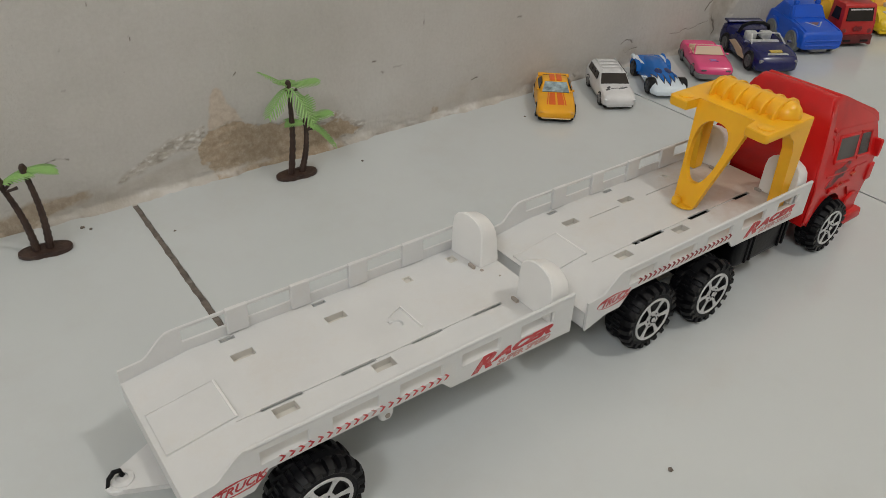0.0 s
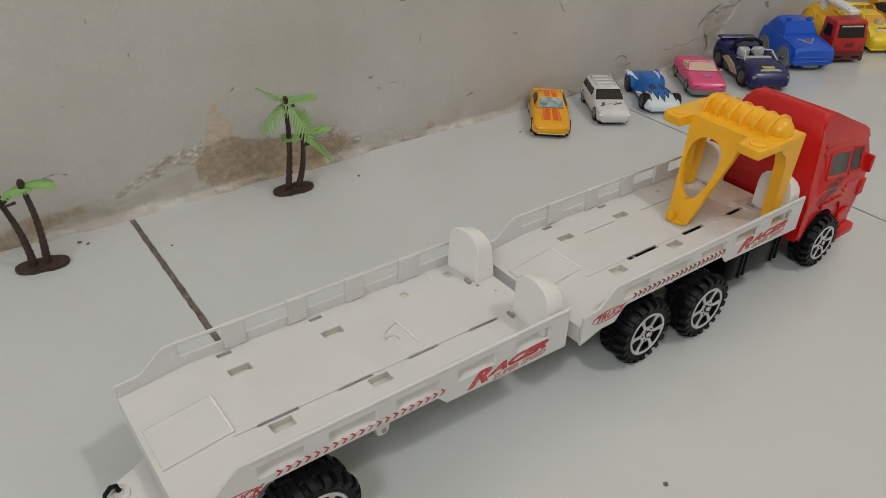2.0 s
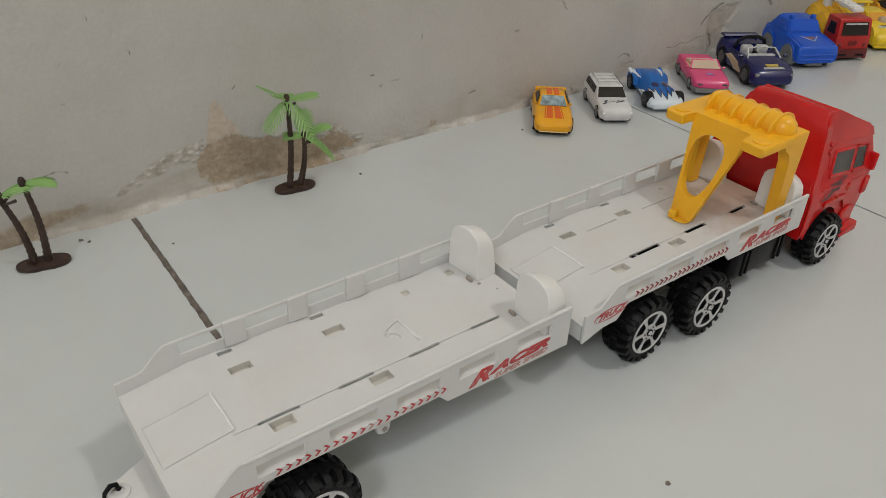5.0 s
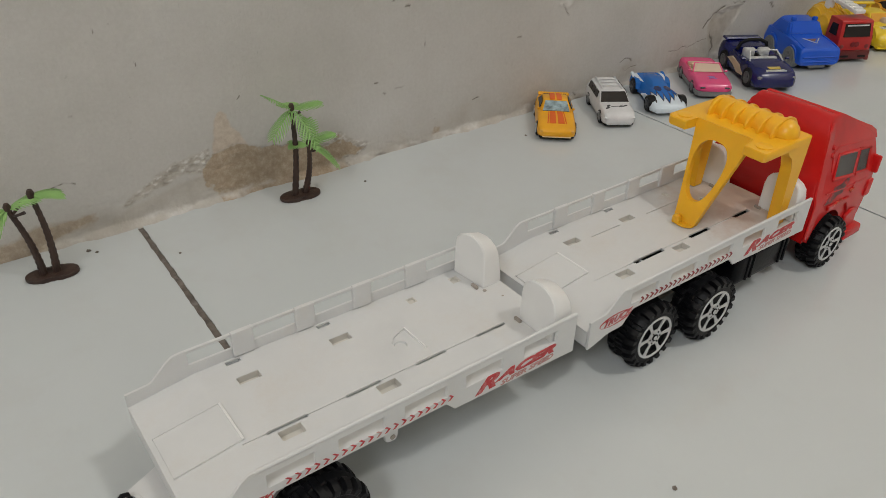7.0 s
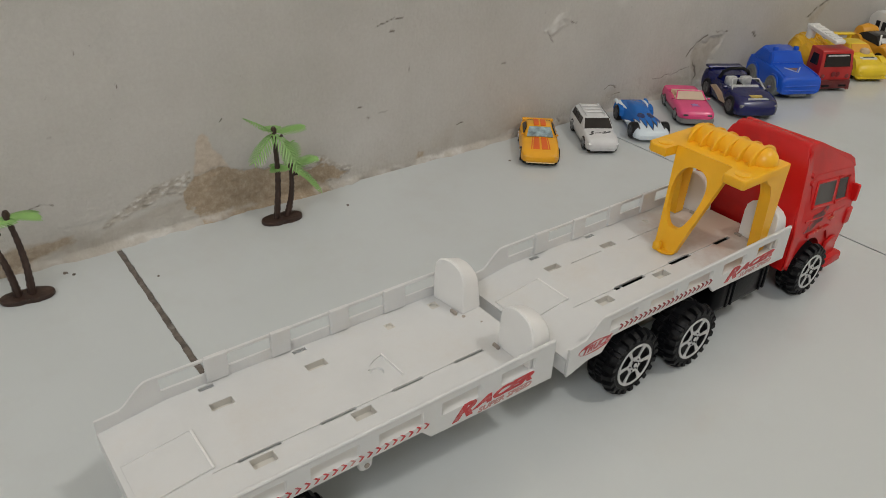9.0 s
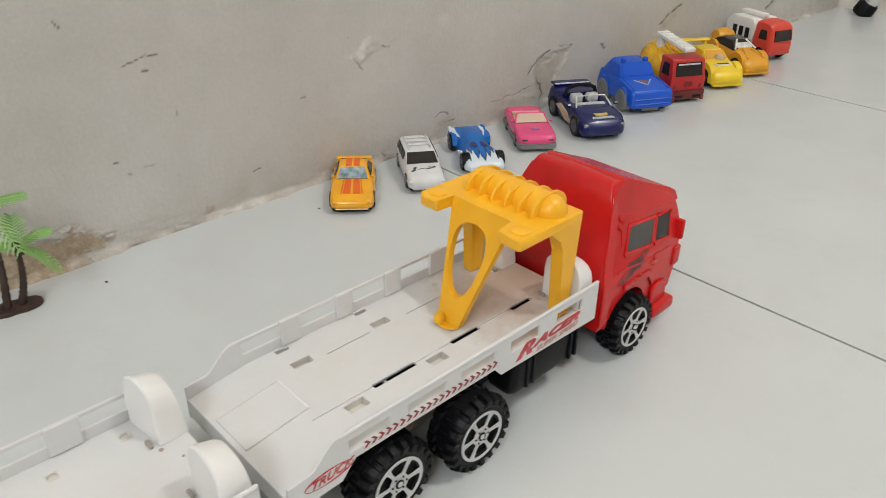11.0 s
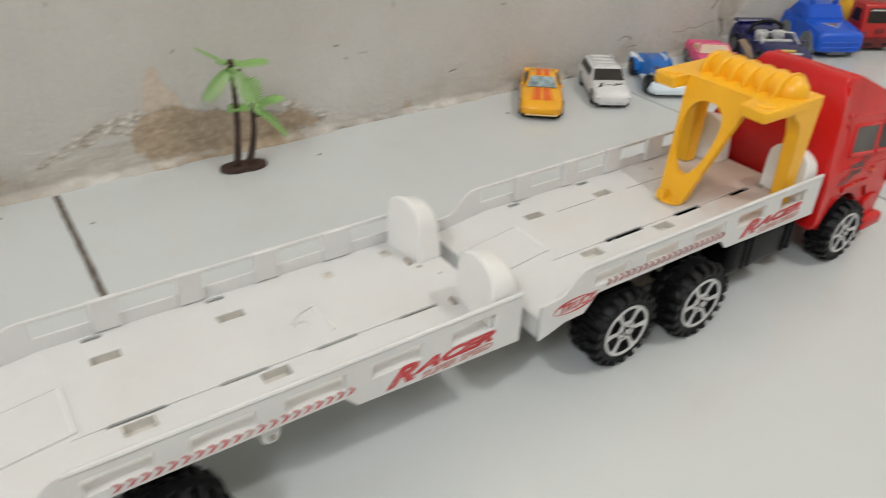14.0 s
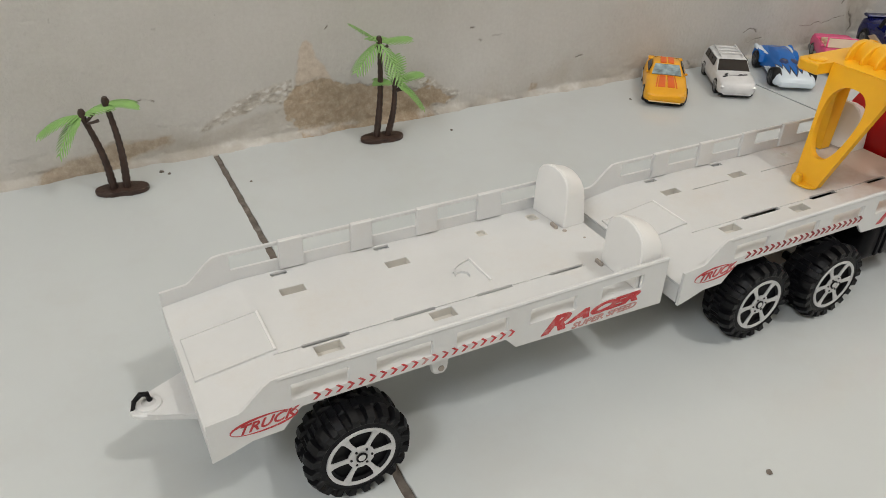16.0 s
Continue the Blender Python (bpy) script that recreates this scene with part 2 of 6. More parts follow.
def solid(bm, verts, faces, off):
    """A sheet of faces given a thickness by the vector off."""
    top = [bm.verts.new(v) for v in verts]
    low = [bm.verts.new(Vector(v) + Vector(off)) for v in verts]
    edges = {}
    for f in faces:
        bm.faces.new([top[i] for i in f])
        bm.faces.new([low[i] for i in reversed(f)])
        for i, j in zip(f, f[1:] + f[:1]):
            edges[(i, j)] = edges.get((i, j), 0) + 1
    for (i, j) in edges:
        if (j, i) not in edges:
            bm.faces.new((top[j], top[i], low[i], low[j]))
    for v in [v for v in bm.verts if not v.link_faces]:
        bm.verts.remove(v)
    return bm


def tube(bm, pts, radii, seg=8):
    rings = []
    for k, p in enumerate(pts):
        a, b = pts[max(0, k - 1)], pts[min(len(pts) - 1, k + 1)]
        d = (Vector(b) - Vector(a)).normalized()
        u = d.orthogonal().normalized()
        w = d.cross(u)
        r = radii[k] if isinstance(radii, (list, tuple)) else radii
        rings.append([bm.verts.new(Vector(p) + (u * math.cos(2 * math.pi * i / seg) + w * math.sin(2 * math.pi * i / seg)) * r) for i in range(seg)])
    for r0, r1 in zip(rings, rings[1:]):
        # the nearest start keeps the skin from twisting
        s = min(range(seg), key=lambda q: (r1[q].co - r0[0].co).length)
        for i in range(seg):
            bm.faces.new((r0[i], r0[(i + 1) % seg], r1[(i + 1 + s) % seg], r1[(i + s) % seg]))
        r1[:] = r1[s:] + r1[:s]
    bm.faces.new(rings[0][::-1])
    bm.faces.new(rings[-1])
    return bm


def hull(bm, sections):
    """Skin over closed sections with the same number of points."""
    rings = [[bm.verts.new(p) for p in s] for s in sections]
    k = len(rings[0])
    for r0, r1 in zip(rings, rings[1:]):
        for i in range(k):
            bm.faces.new((r0[i], r0[(i + 1) % k], r1[(i + 1) % k], r1[i]))
    bm.faces.new(rings[0][::-1])
    bm.faces.new(rings[-1])
    return bm


def lettering(name, text, size, mat, parent, m, shear=0.0, bold=0.0, label=""):
    cu = bpy.data.curves.new(name, "FONT")
    cu.body, cu.size, cu.shear, cu.offset, cu.extrude = text, size, shear, bold, 0.0001
    cu.resolution_u = 3
    tmp = bpy.data.objects.new(name, cu)
    scene.collection.objects.link(tmp)
    me = bpy.data.meshes.new_from_object(tmp.evaluated_get(bpy.context.evaluated_depsgraph_get()))
    bpy.data.objects.remove(tmp)
    bpy.data.curves.remove(cu)
    me.materials.clear()
    me.materials.append(mat)
    me.transform(m)
    ob = new(name, me)
    ob.parent = parent
    return tagged(ob, label)


def vnoise(x, y, seed, cell):
    """Smooth noise on a plane, from 0 to 1."""
    g = np.random.RandomState(seed).rand(256, 256)
    fx, fy = np.asarray(x) / cell, np.asarray(y) / cell
    ix, iy = np.floor(fx).astype(int), np.floor(fy).astype(int)
    tx, ty = fx - ix, fy - iy
    tx, ty = tx * tx * (3 - 2 * tx), ty * ty * (3 - 2 * ty)
    a, b = g[ix % 256, iy % 256], g[(ix + 1) % 256, iy % 256]
    c, d = g[ix % 256, (iy + 1) % 256], g[(ix + 1) % 256, (iy + 1) % 256]
    return (a * (1 - tx) + b * tx) * (1 - ty) + (c * (1 - tx) + d * tx) * ty


def fbm(x, y, seed, cell, octaves=4):
    s, w, tot = 0, 1.0, 0
    for k in range(octaves):
        s, tot = s + w * vnoise(x, y, seed + k, cell / 2 ** k), tot + w
        w *= 0.55
    return s / tot


def outline_distance(px, pz, poly):
    """Signed distance to a polygon, positive inside."""
    best = np.full(px.shape, 9.0)
    inside = np.zeros(px.shape, bool)
    for (x0, z0), (x1, z1) in zip(poly, poly[1:] + poly[:1]):
        dx, dz = x1 - x0, z1 - z0
        t = np.clip(((px - x0) * dx + (pz - z0) * dz) / (dx * dx + dz * dz + 1e-12), 0, 1)
        best = np.minimum(best, np.hypot(px - x0 - t * dx, pz - z0 - t * dz))
        cross = ((z0 > pz) != (z1 > pz)) & (px < (x1 - x0) * (pz - z0) / (z1 - z0 + 1e-12) + x0)
        inside ^= cross
    return np.where(inside, best, -best)


def line_distance(px, pz, pts):
    best = np.full(px.shape, 9.0)
    for (x0, z0), (x1, z1) in zip(pts, pts[1:]):
        dx, dz = x1 - x0, z1 - z0
        t = np.clip(((px - x0) * dx + (pz - z0) * dz) / (dx * dx + dz * dz + 1e-12), 0, 1)
        best = np.minimum(best, np.hypot(px - x0 - t * dx, pz - z0 - t * dz))
    return best


# ---- the room ----
WALL_END = 1.225


def plaster_wall():
    """The worn wall behind the toys: a fine relief with peeled patches, crumbling edges, chips and cracks."""
    xs = np.concatenate([np.arange(-0.26, -0.1, 0.002), np.arange(-0.1, 0.17, 0.0006), np.arange(0.17, 0.62, 0.001), np.arange(0.62, WALL_END + 0.001, 0.003)])
    zs = np.concatenate([np.arange(-0.004, 0.066, 0.0006), np.arange(0.066, 0.12, 0.001), np.arange(0.12, 0.16, 0.0015), np.arange(0.16, 0.3, 0.01)])
    xs, zs = np.unique(np.round(xs, 5)), np.unique(np.round(zs, 5))
    X, Z = np.meshgrid(xs, zs, indexing="ij")
    rag = (fbm(X, Z, 3, 0.012, 6) - 0.5) * 0.011 + (fbm(X * 0.5, Z, 7, 0.003, 3) - 0.5) * 0.004
    rag2 = (fbm(X * 0.6, Z, 13, 0.010, 5) - 0.5) * 0.014
    grit = fbm(X * 0.55, Z, 93, 0.0019, 3)
    # bare brown undercoat where the plaster has come off
    bare = outline_distance(X, Z, [(0.056, -0.01), (0.053, 0.006), (0.049, 0.022), (0.054, 0.034), (0.066, 0.038), (0.079, 0.0365), (0.088, 0.030), (0.1, 0.027), (0.12, 0.024), (0.142, 0.021), (0.155, 0.015), (0.164, 0.009), (0.15, 0.004), (0.14, -0.01)])
    strip = outline_distance(X, Z, [(-0.09, 0.006), (-0.07, 0.012), (-0.052, 0.0165), (-0.035, 0.0172), (-0.019, 0.0145), (-0.022, 0.009), (-0.035, 0.004), (-0.06, -0.002), (-0.09, -0.01)])
    spot = outline_distance(X, Z, [(0.222, 0.003), (0.225, 0.0105), (0.232, 0.009), (0.231, 0.002)])
    peel = np.maximum.reduce([np.clip((bare + rag) / 0.0016, 0, 1), np.clip((strip + rag2 * 0.7) / 0.0025, 0, 1) * 0.85, np.clip((spot + rag2 * 0.15) / 0.0015, 0, 1) * 0.8])
    # a paler tongue above it, where only the paint has gone
    tongue = np.clip((outline_distance(X, Z, [(0.054, 0.030), (0.057, 0.052), (0.060, 0.059), (0.064, 0.0605), (0.0675, 0.056), (0.070, 0.048), (0.077, 0.039), (0.082, 0.030)]) + rag * 0.35) / 0.0014, 0, 1)
    # grey crumbling edge that runs down to the floor
    crumble = np.clip((outline_distance(X, Z, [(-0.005, 0.013), (0.003, 0.0205), (0.012, 0.0268), (0.023, 0.0312), (0.037, 0.0355), (0.053, 0.0375), (0.055, 0.028), (0.05, 0.0225), (0.03, 0.0212), (0.012, 0.0160)]) + rag * 0.55) / 0.0018, 0, 1) * (1 - peel)
    fray = np.clip((outline_distance(X, Z, [(0.128, 0.030), (0.142, 0.026), (0.156, 0.019), (0.172, 0.012), (0.160, 0.006), (0.145, 0.016), (0.13, 0.024)]) + rag * 0.7) / 0.002, 0, 1) * (1 - peel)
    below = np.clip((outline_distance(X, Z, [(-0.02, -0.01), (-0.014, 0.011), (0.005, 0.014), (0.03, 0.021), (0.054, 0.024), (0.055, -0.01)]) + rag * 0.6) / 0.004, 0, 1)
    chip = outline_distance(X, Z, [(0.340, 0.083), (0.352, 0.091), (0.362, 0.098), (0.371, 0.096), (0.379, 0.087), (0.368, 0.085), (0.355, 0.079)])
    break_out = outline_distance(X, Z, [(0.540, 0.036), (0.550, 0.046), (0.573, 0.053), (0.598, 0.050), (0.585, 0.03), (0.575, 0.004), (0.556, 0.004), (0.548, 0.014)])
    behind = outline_distance(X, Z, [(0.415, 0.002), (0.424, 0.018), (0.44, 0.025), (0.452, 0.02), (0.447, 0.006)])
    far_chip = outline_distance(X, Z, [(0.742, 0.043), (0.77, 0.062), (0.785, 0.06), (0.762, 0.035)])
    far_chip2 = outline_distance(X, Z, [(0.985, 0.028), (1.01, 0.045), (1.025, 0.04), (1.0, 0.022)])
    foot = np.clip(1 - (Z + rag * 1.4) / 0.016, 0, 1)
    right_foot = np.clip(1 - (Z + rag * 2.2) / 0.026, 0, 1) * np.clip((X - 0.13) / 0.12, 0, 1)
    stain = np.maximum.reduce([below * 0.65, crumble * 0.9, fray * 0.8, foot * 0.7, right_foot * 0.75, np.clip((break_out + rag) / 0.006, 0, 1) * 0.9, np.clip((behind + rag) / 0.005, 0, 1) * 0.8,
                               np.clip((far_chip + rag * 0.5) / 0.004, 0, 1), np.clip((far_chip2 + rag * 0.5) / 0.004, 0, 1) * 0.8])
    peel = np.maximum(peel, np.clip((right_foot - 0.35) * 1.5, 0, 1) * np.clip((fbm(X, Z, 51, 0.03, 4) - 0.5) * 6, 0, 1) * 0.4)
    cracks = [([(0.188, 0.1072), (0.193, 0.1088), (0.197, 0.1100), (0.200, 0.1112), (0.2095, 0.1105)], 0.0007), ([(0.159, 0.138), (0.162, 0.134)], 0.0009),
              ([(0.349, 0.0845), (0.352, 0.0790), (0.356, 0.0745)], 0.0008), ([(0.374, 0.089), (0.380, 0.0862)], 0.0011),
              ([(-0.039, 0.036), (-0.031, 0.0365), (-0.026, 0.0352)], 0.0006), ([(0.537, 0.035), (0.542, 0.041), (0.55, 0.0455), (0.566, 0.052)], 0.0014),
              ([(0.49, 0.02), (0.505, 0.0203), (0.52, 0.0218), (0.545, 0.024)], 0.0005), ([(0.552, 0.03), (0.56, 0.012), (0.556, 0.004)], 0.0014), ([(0.578, 0.0535), (0.598, 0.0515)], 0.0012),
              ([(0.744, 0.047), (0.76, 0.056), (0.781, 0.062)], 0.0022), ([(0.645, 0.044), (0.65, 0.039)], 0.0025), ([(0.986, 0.03), (1.003, 0.036)], 0.003), ([(1.015, 0.041), (1.025, 0.038)], 0.003),
              ([(0.199, 0.1025), (0.2015, 0.1012)], 0.0010), ([(0.303, 0.0645), (0.306, 0.064)], 0.0011), ([(0.1795, 0.0445), (0.1808, 0.0436)], 0.0012), ([(0.19, 0.0465), (0.198, 0.0472)], 0.0005),
              ([(0.215, 0.072), (0.2165, 0.079)], 0.0006), ([(0.175, 0.055), (0.177, 0.0548)], 0.001), ([(-0.02, 0.075), (-0.0185, 0.0745)], 0.0006),
              ([(0.372, 0.006), (0.375, 0.004)], 0.0018), ([(0.425, 0.021), (0.432, 0.0245), (0.437, 0.024), (0.441, 0.0215)], 0.0006), ([(0.43, 0.016), (0.436, 0.0145), (0.447, 0.015)], 0.0005), ([(0.02, 0.098), (0.021, 0.0965)], 0.0006),
              ([(0.262, 0.024), (0.268, 0.0244)], 0.0006), ([(0.0, 0.118), (0.001, 0.1162)], 0.0007), ([(-0.065, 0.1), (-0.0645, 0.0985)], 0.0006), ([(0.075, 0.064), (0.0765, 0.0655)], 0.0006)]
    crack = np.zeros(X.shape)
    wig = (fbm(X, Z, 31, 0.007, 2) - 0.5) * 0.004
    for pts, w in cracks:
        crack = np.maximum(crack, np.clip(1.25 - line_distance(X + wig, Z + wig, pts) / (w * 0.72), 0, 1) * np.clip((fbm(X, Z, 91, 0.006, 2) - 0.22) * 3.2, 0.25, 1))
    # pits and crumbs along the broken edges
    broken = np.maximum(crumble, fray)
    rim = np.clip(1 - np.abs(bare + rag) / 0.0022, 0, 1) * np.clip((X - 0.075) / 0.02, 0, 1)
    crack = np.maximum.reduce([crack, broken * np.clip((grit - 0.55) * 7, 0, 1) * 0.36, rim * np.clip((grit - 0.5) * 8, 0, 1) * 0.5])
    fresh = np.maximum.reduce([np.clip((chip + rag * 1.1) / 0.002, 0, 1) * np.clip((fbm(X, Z, 65, 0.006, 3) - 0.3) * 3, 0, 1) * 0.75, broken * np.clip((0.42 - grit) * 9, 0, 1) * 0.9, np.clip(1 - np.hypot((X - 0.433) / 0.010, (Z - 0.097) / 0.007) + rag * 60, 0, 1) * 0.5,
                               np.clip(1 - np.abs(Z - 0.003 + rag) / 0.003, 0, 1) * np.clip((fbm(X, Z, 55, 0.02, 3) - 0.45) * 5, 0, 1) * 0.7])
    relief = np.clip(1.2 - Z / 0.028, 0.04, 1)
    Y = (fbm(X, Z, 5, 0.16, 3) - 0.5) * 0.003 + (fbm(X, Z, 15, 0.012, 4) - 0.5) * 0.0003
    Y += peel * (0.0002 + (grit - 0.5) * 0.0007) + tongue * 0.0003 + crack * 0.0004 + stain * (fbm(X * 0.5, Z, 35, 0.005, 3) - 0.4) * 0.0008 + broken * (grit - 0.5) * 0.0011
    Y += (fbm(X * 0.3, Z + X * 0.12, 61, 0.0042, 4) - 0.5) * 0.0010 * relief
    Y -= np.clip((chip + rag * 0.4) / 0.003, 0, 1) * (0.0006 + (fbm(X * 0.5, Z, 37, 0.004, 3) - 0.5) * 0.0016)
    Y += np.clip((break_out + rag) / 0.004, 0, 1) * 0.0012
    # plaster runs out raggedly over the floor
    Y -= np.clip(1 - Z / 0.0045, 0, 1) ** 2 * np.clip(0.0012 + (fbm(X, Z * 0, 45, 0.03, 5) - 0.42) * 0.012, 0, 0.006)
    nx, nz = X.shape
    verts = np.stack([X, Y, Z], -1).reshape(-1, 3)
    i = np.arange(nx * nz).reshape(nx, nz)
    q = np.stack([i[:-1, :-1], i[1:, :-1], i[1:, 1:], i[:-1, 1:]], -1).reshape(-1, 4)
    me = bpy.data.meshes.new("wall_north")
    me.from_pydata(verts.tolist(), [], q.tolist())
    for nm, arr in (("peel", peel), ("stain", stain * (1 - peel)), ("tongue", tongue * (1 - peel)), ("fresh", np.clip(fresh, 0, 1)), ("crack", np.clip(crack, 0, 1))):
        me.attributes.new(nm, "FLOAT", "POINT").data.foreach_set("value", arr.reshape(-1).astype(np.float32))
    me.materials.append(PLASTER)
    me.polygons.foreach_set("use_smooth", [True] * len(me.polygons))
    ob = new("wall_north", me)
    tagged(ob, "worn grey plaster wall with peeled brown patches along its foot", "wall", kind="structure")
    bm = bmesh.new()
    box(bm, -1.6, WALL_END + 0.15, 0.006, 0.15, -0.02, 2.75)
    box(bm, -1.6, WALL_END, 0.0, 0.0055, 0.29, 2.75)
    box(bm, -1.6, -0.258, 0.0, 0.0055, -0.02, 0.2895)
    part("wall_core", bm, PAINT, ob, "plain painted wall above")
    return ob


plaster_wall()


def room_shell():
    for name, dims, label in (
            ("wall_east", (WALL_END, WALL_END + 0.15, -3.2, 0.004, -0.02, 2.75), "plain grey painted wall"),
            ("wall_west", (-1.75, -1.6, -3.2, 0.15, -0.02, 2.75), "plain grey painted wall"),
            ("wall_south", (-1.75, WALL_END + 0.15, -3.35, -3.2, -0.02, 2.75), "plain grey painted wall"),
            ("ceiling", (-1.75, WALL_END + 0.15, -3.35, 0.15, 2.75, 2.85), "plain white ceiling")):
        bm = box(bmesh.new(), *dims)
        tagged(new(name, finish(name, bm, PAINT, 0)), label, "ceiling" if name == "ceiling" else "wall", kind="structure")


room_shell()


# ---- floor ----
def tiled_floor():
    bm = box(bmesh.new(), -1.75, WALL_END + 0.15, -3.35, 0.15, -0.03, -0.0016)
    floor = tagged(new("floor", finish("floor", bm, GROUT, 0)), "pale grey glazed floor tiles with dark dirty joints", "floor", kind="structure")
    xs = [-1.63, -1.183, -0.789, -0.394, 0.0, 0.394, 0.788, 1.30]
    gaps = {0.0: 0.0015, 0.394: 0.0009, 0.788: 0.0009}

    def lean(x, y):
        """The tiling stands a little askew to the wall."""
        return min(x + 0.0024 + 0.013 * y * min(1, max(0, 1 - x / 0.394)), WALL_END + 0.01)
    bm = prism(bmesh.new(), [(lean(-0.0018, -0.42), -0.42), (lean(0.0018, -0.42), -0.42), (lean(0.0018, -0.003), -0.003), (lean(-0.0018, -0.003), -0.003)], "z", -0.0014, -0.0009)
    part("joint_filler", bm, JOINT, floor, "brown dirty joint filler", 0)
    rnd = random.Random(4)
    for x0, x1 in zip(xs, xs[1:]):
        for k in range(8):
            y1, y0 = -0.42 * k, -0.42 * (k + 1)
            a, b = x0 + gaps.get(x0, 0.0011), x1 - gaps.get(x1, 0.0011)
            bm = bmesh.new()
            ny = 110 if k == 0 and (x0 == 0.0 or x1 == 0.0) else 1
            ye = [y0 + 0.001 + (y1 - y0 - 0.002) * i / ny for i in range(ny + 1)]
            # the wide joint has chipped, wavering edges
            la = [a + (rnd.random() ** 2 * 0.0005 if x0 == 0.0 and ny > 1 else 0) for _ in ye]
            lb = [b - (rnd.random() ** 2 * 0.0005 if x1 == 0.0 and ny > 1 else 0) for _ in ye]
            vs = [(lean(la[i], ye[i]), ye[i], 0.0) for i in range(ny + 1)] + [(lean(lb[i], ye[i]), ye[i], 0.0) for i in range(ny + 1)]
            fs = [[i, ny + 1 + i, ny + 2 + i, i + 1] for i in range(ny)]
            solid(bm, vs, fs, (0, 0, -0.0015))
            part("tile", bm, TILE, floor, smooth=0)


tiled_floor()


# ---- the toy lorry ----
YC, DECK = -0.2295, 0.0415      # middle line and deck height
HALF = 0.0345


def chunky_wheel(radius, width):
    """Meshes of one wheel whose outer face looks along -y: hub, tyre, rim."""
    w, lug = width, 0.0022
    tyre = bmesh.new()
    rr = radius - lug
    n, steps = 20, (0.0, 0.08, 0.54, 0.62)
    rows = [(0.6, 0.0008, -1, 0), (0.66, 0.0, -1, 0), (0.84, 0.0002, -1, 0), (0.87, -0.0001, 0, 0), (0.93, 0.0004, 0, 0.8), (0.97, 0.0016, 0, 1), (1.0, 0.0030, 0, 1), (1.0, w * 0.30, 0, 0.9), (1.0, w * 0.34, -1, 0.25),
            (1.0, w * 0.37, 2, 0.45), (1.0, w * 0.60, 2, 0.45), (1.0, w * 0.63, -1, 0.25), (1.0, w * 0.68, 1, 0.7), (1.0, w - 0.0030, 1, 0.7), (0.97, w - 0.0016, 1, 0.8), (0.90, w, 1, 0.5), (0.84, w, -1, 0), (0.5, w, -1, 0)]
    rings = []
    for f, yy, side, amount in rows:
        ring = []
        for k in range(n):
            for i, q in enumerate(steps):
                up = amount * (lug if i in (1, 2) else 0.0)
                skew = 0.0 if side in (-1, 2) else (0.5 if side == 1 else 0.0)
                slant = 0.2 * (yy / w - 0.2) if side == 0 else 0.0
                a = 2 * math.pi * (k + q + skew + slant) / n
                if side == 2:
                    up = amount * (lug if i in (1, 3) else 0.0)
                r = rr * f + up * (1.0 if f > 0.9 else 0.75)
                push = -0.0009 * amount if side == 0 and 0.86 < f < 0.95 and i in (1, 2) else 0.0
                ring.append(tyre.verts.new((r * math.cos(a), yy + push, r * math.sin(a))))
        rings.append(ring)
    for r0, r1 in zip(rings, rings[1:]):
        k4 = len(r0)
        for i in range(k4):
            tyre.faces.new((r0[i], r0[(i + 1) % k4], r1[(i + 1) % k4], r1[i]))
    rim = bmesh.new()
    R = radius * 0.645
    rows = [(0.14, 0.0005, 13), (0.26, 0.0003, 13), (0.38, 0.0004, 12), (0.46, 0.0004, 8.0), (0.62, 0.0004, 6.0), (0.80, 0.0003, 6.2), (0.89, 0.0002, 8.0), (0.94, 0.0, 10.0), (0.99, 0.0, 10.0), (1.0, 0.0005, 10.0)]
    verts, faces, m = [], [], len(rows)
    for sector in range(6):
        for j in range(12):
            for f, y, half in rows:
                a = radians(60 * sector + (-half + 2 * half * j / 4 if j <= 4 else half + (60 - 2 * half) * (j - 4) / 8))
                verts.append((f * R * math.cos(a), y - 0.0004, f * R * math.sin(a)))
    for k in range(72):
        for i in range(m - 1):
            if 2 <= i < 6 and k % 12 >= 4:
                continue
            q = (k + 1) % 72
            faces.append([k * m + i, q * m + i, q * m + i + 1, k * m + i + 1])
    solid(rim, verts, faces, (0, 0.0005, 0))
    lathe(rim, [(R * 0.004, -0.0008), (R * 0.085, -0.0008), (R * 0.105, -0.0006), (R * 0.105, -0.0003)], seg=16)
    hub = bmesh.new()
    lathe(hub, [(R * 0.98, 0.0016), (R * 0.98, 0.0045)], seg=32)
    lathe(hub, [(R * 0.17, -0.0004), (R * 0.15, -0.0005), (R * 0.15, 0.004)], seg=16)
    for k in range(6):
        a = 2 * math.pi * k / 6
        lathe(hub, [(R * 0.035, -0.0004), (R * 0.035, 0.003)], (R * 0.30 * math.cos(a), 0, R * 0.27 * math.sin(a)), seg=8)
    return finish("hub", hub, BLACK), finish("tyre", tyre, RUBBER, 28), finish("rim", rim, SILVER, 28)


def put_wheel(meshes, parent, m):
    hub, tyre, rim = meshes
    w = part("wheel", hub, None, parent)
    w.matrix_local = m
    part("tyre", tyre, None, w, "black chunky rubber tyre")
    part("rim", rim, None, w, "silver six-spoke rim")
    return w


BIG = chunky_wheel(0.0176, 0.0155)
SMALL = chunky_wheel(0.0162, 0.0125)


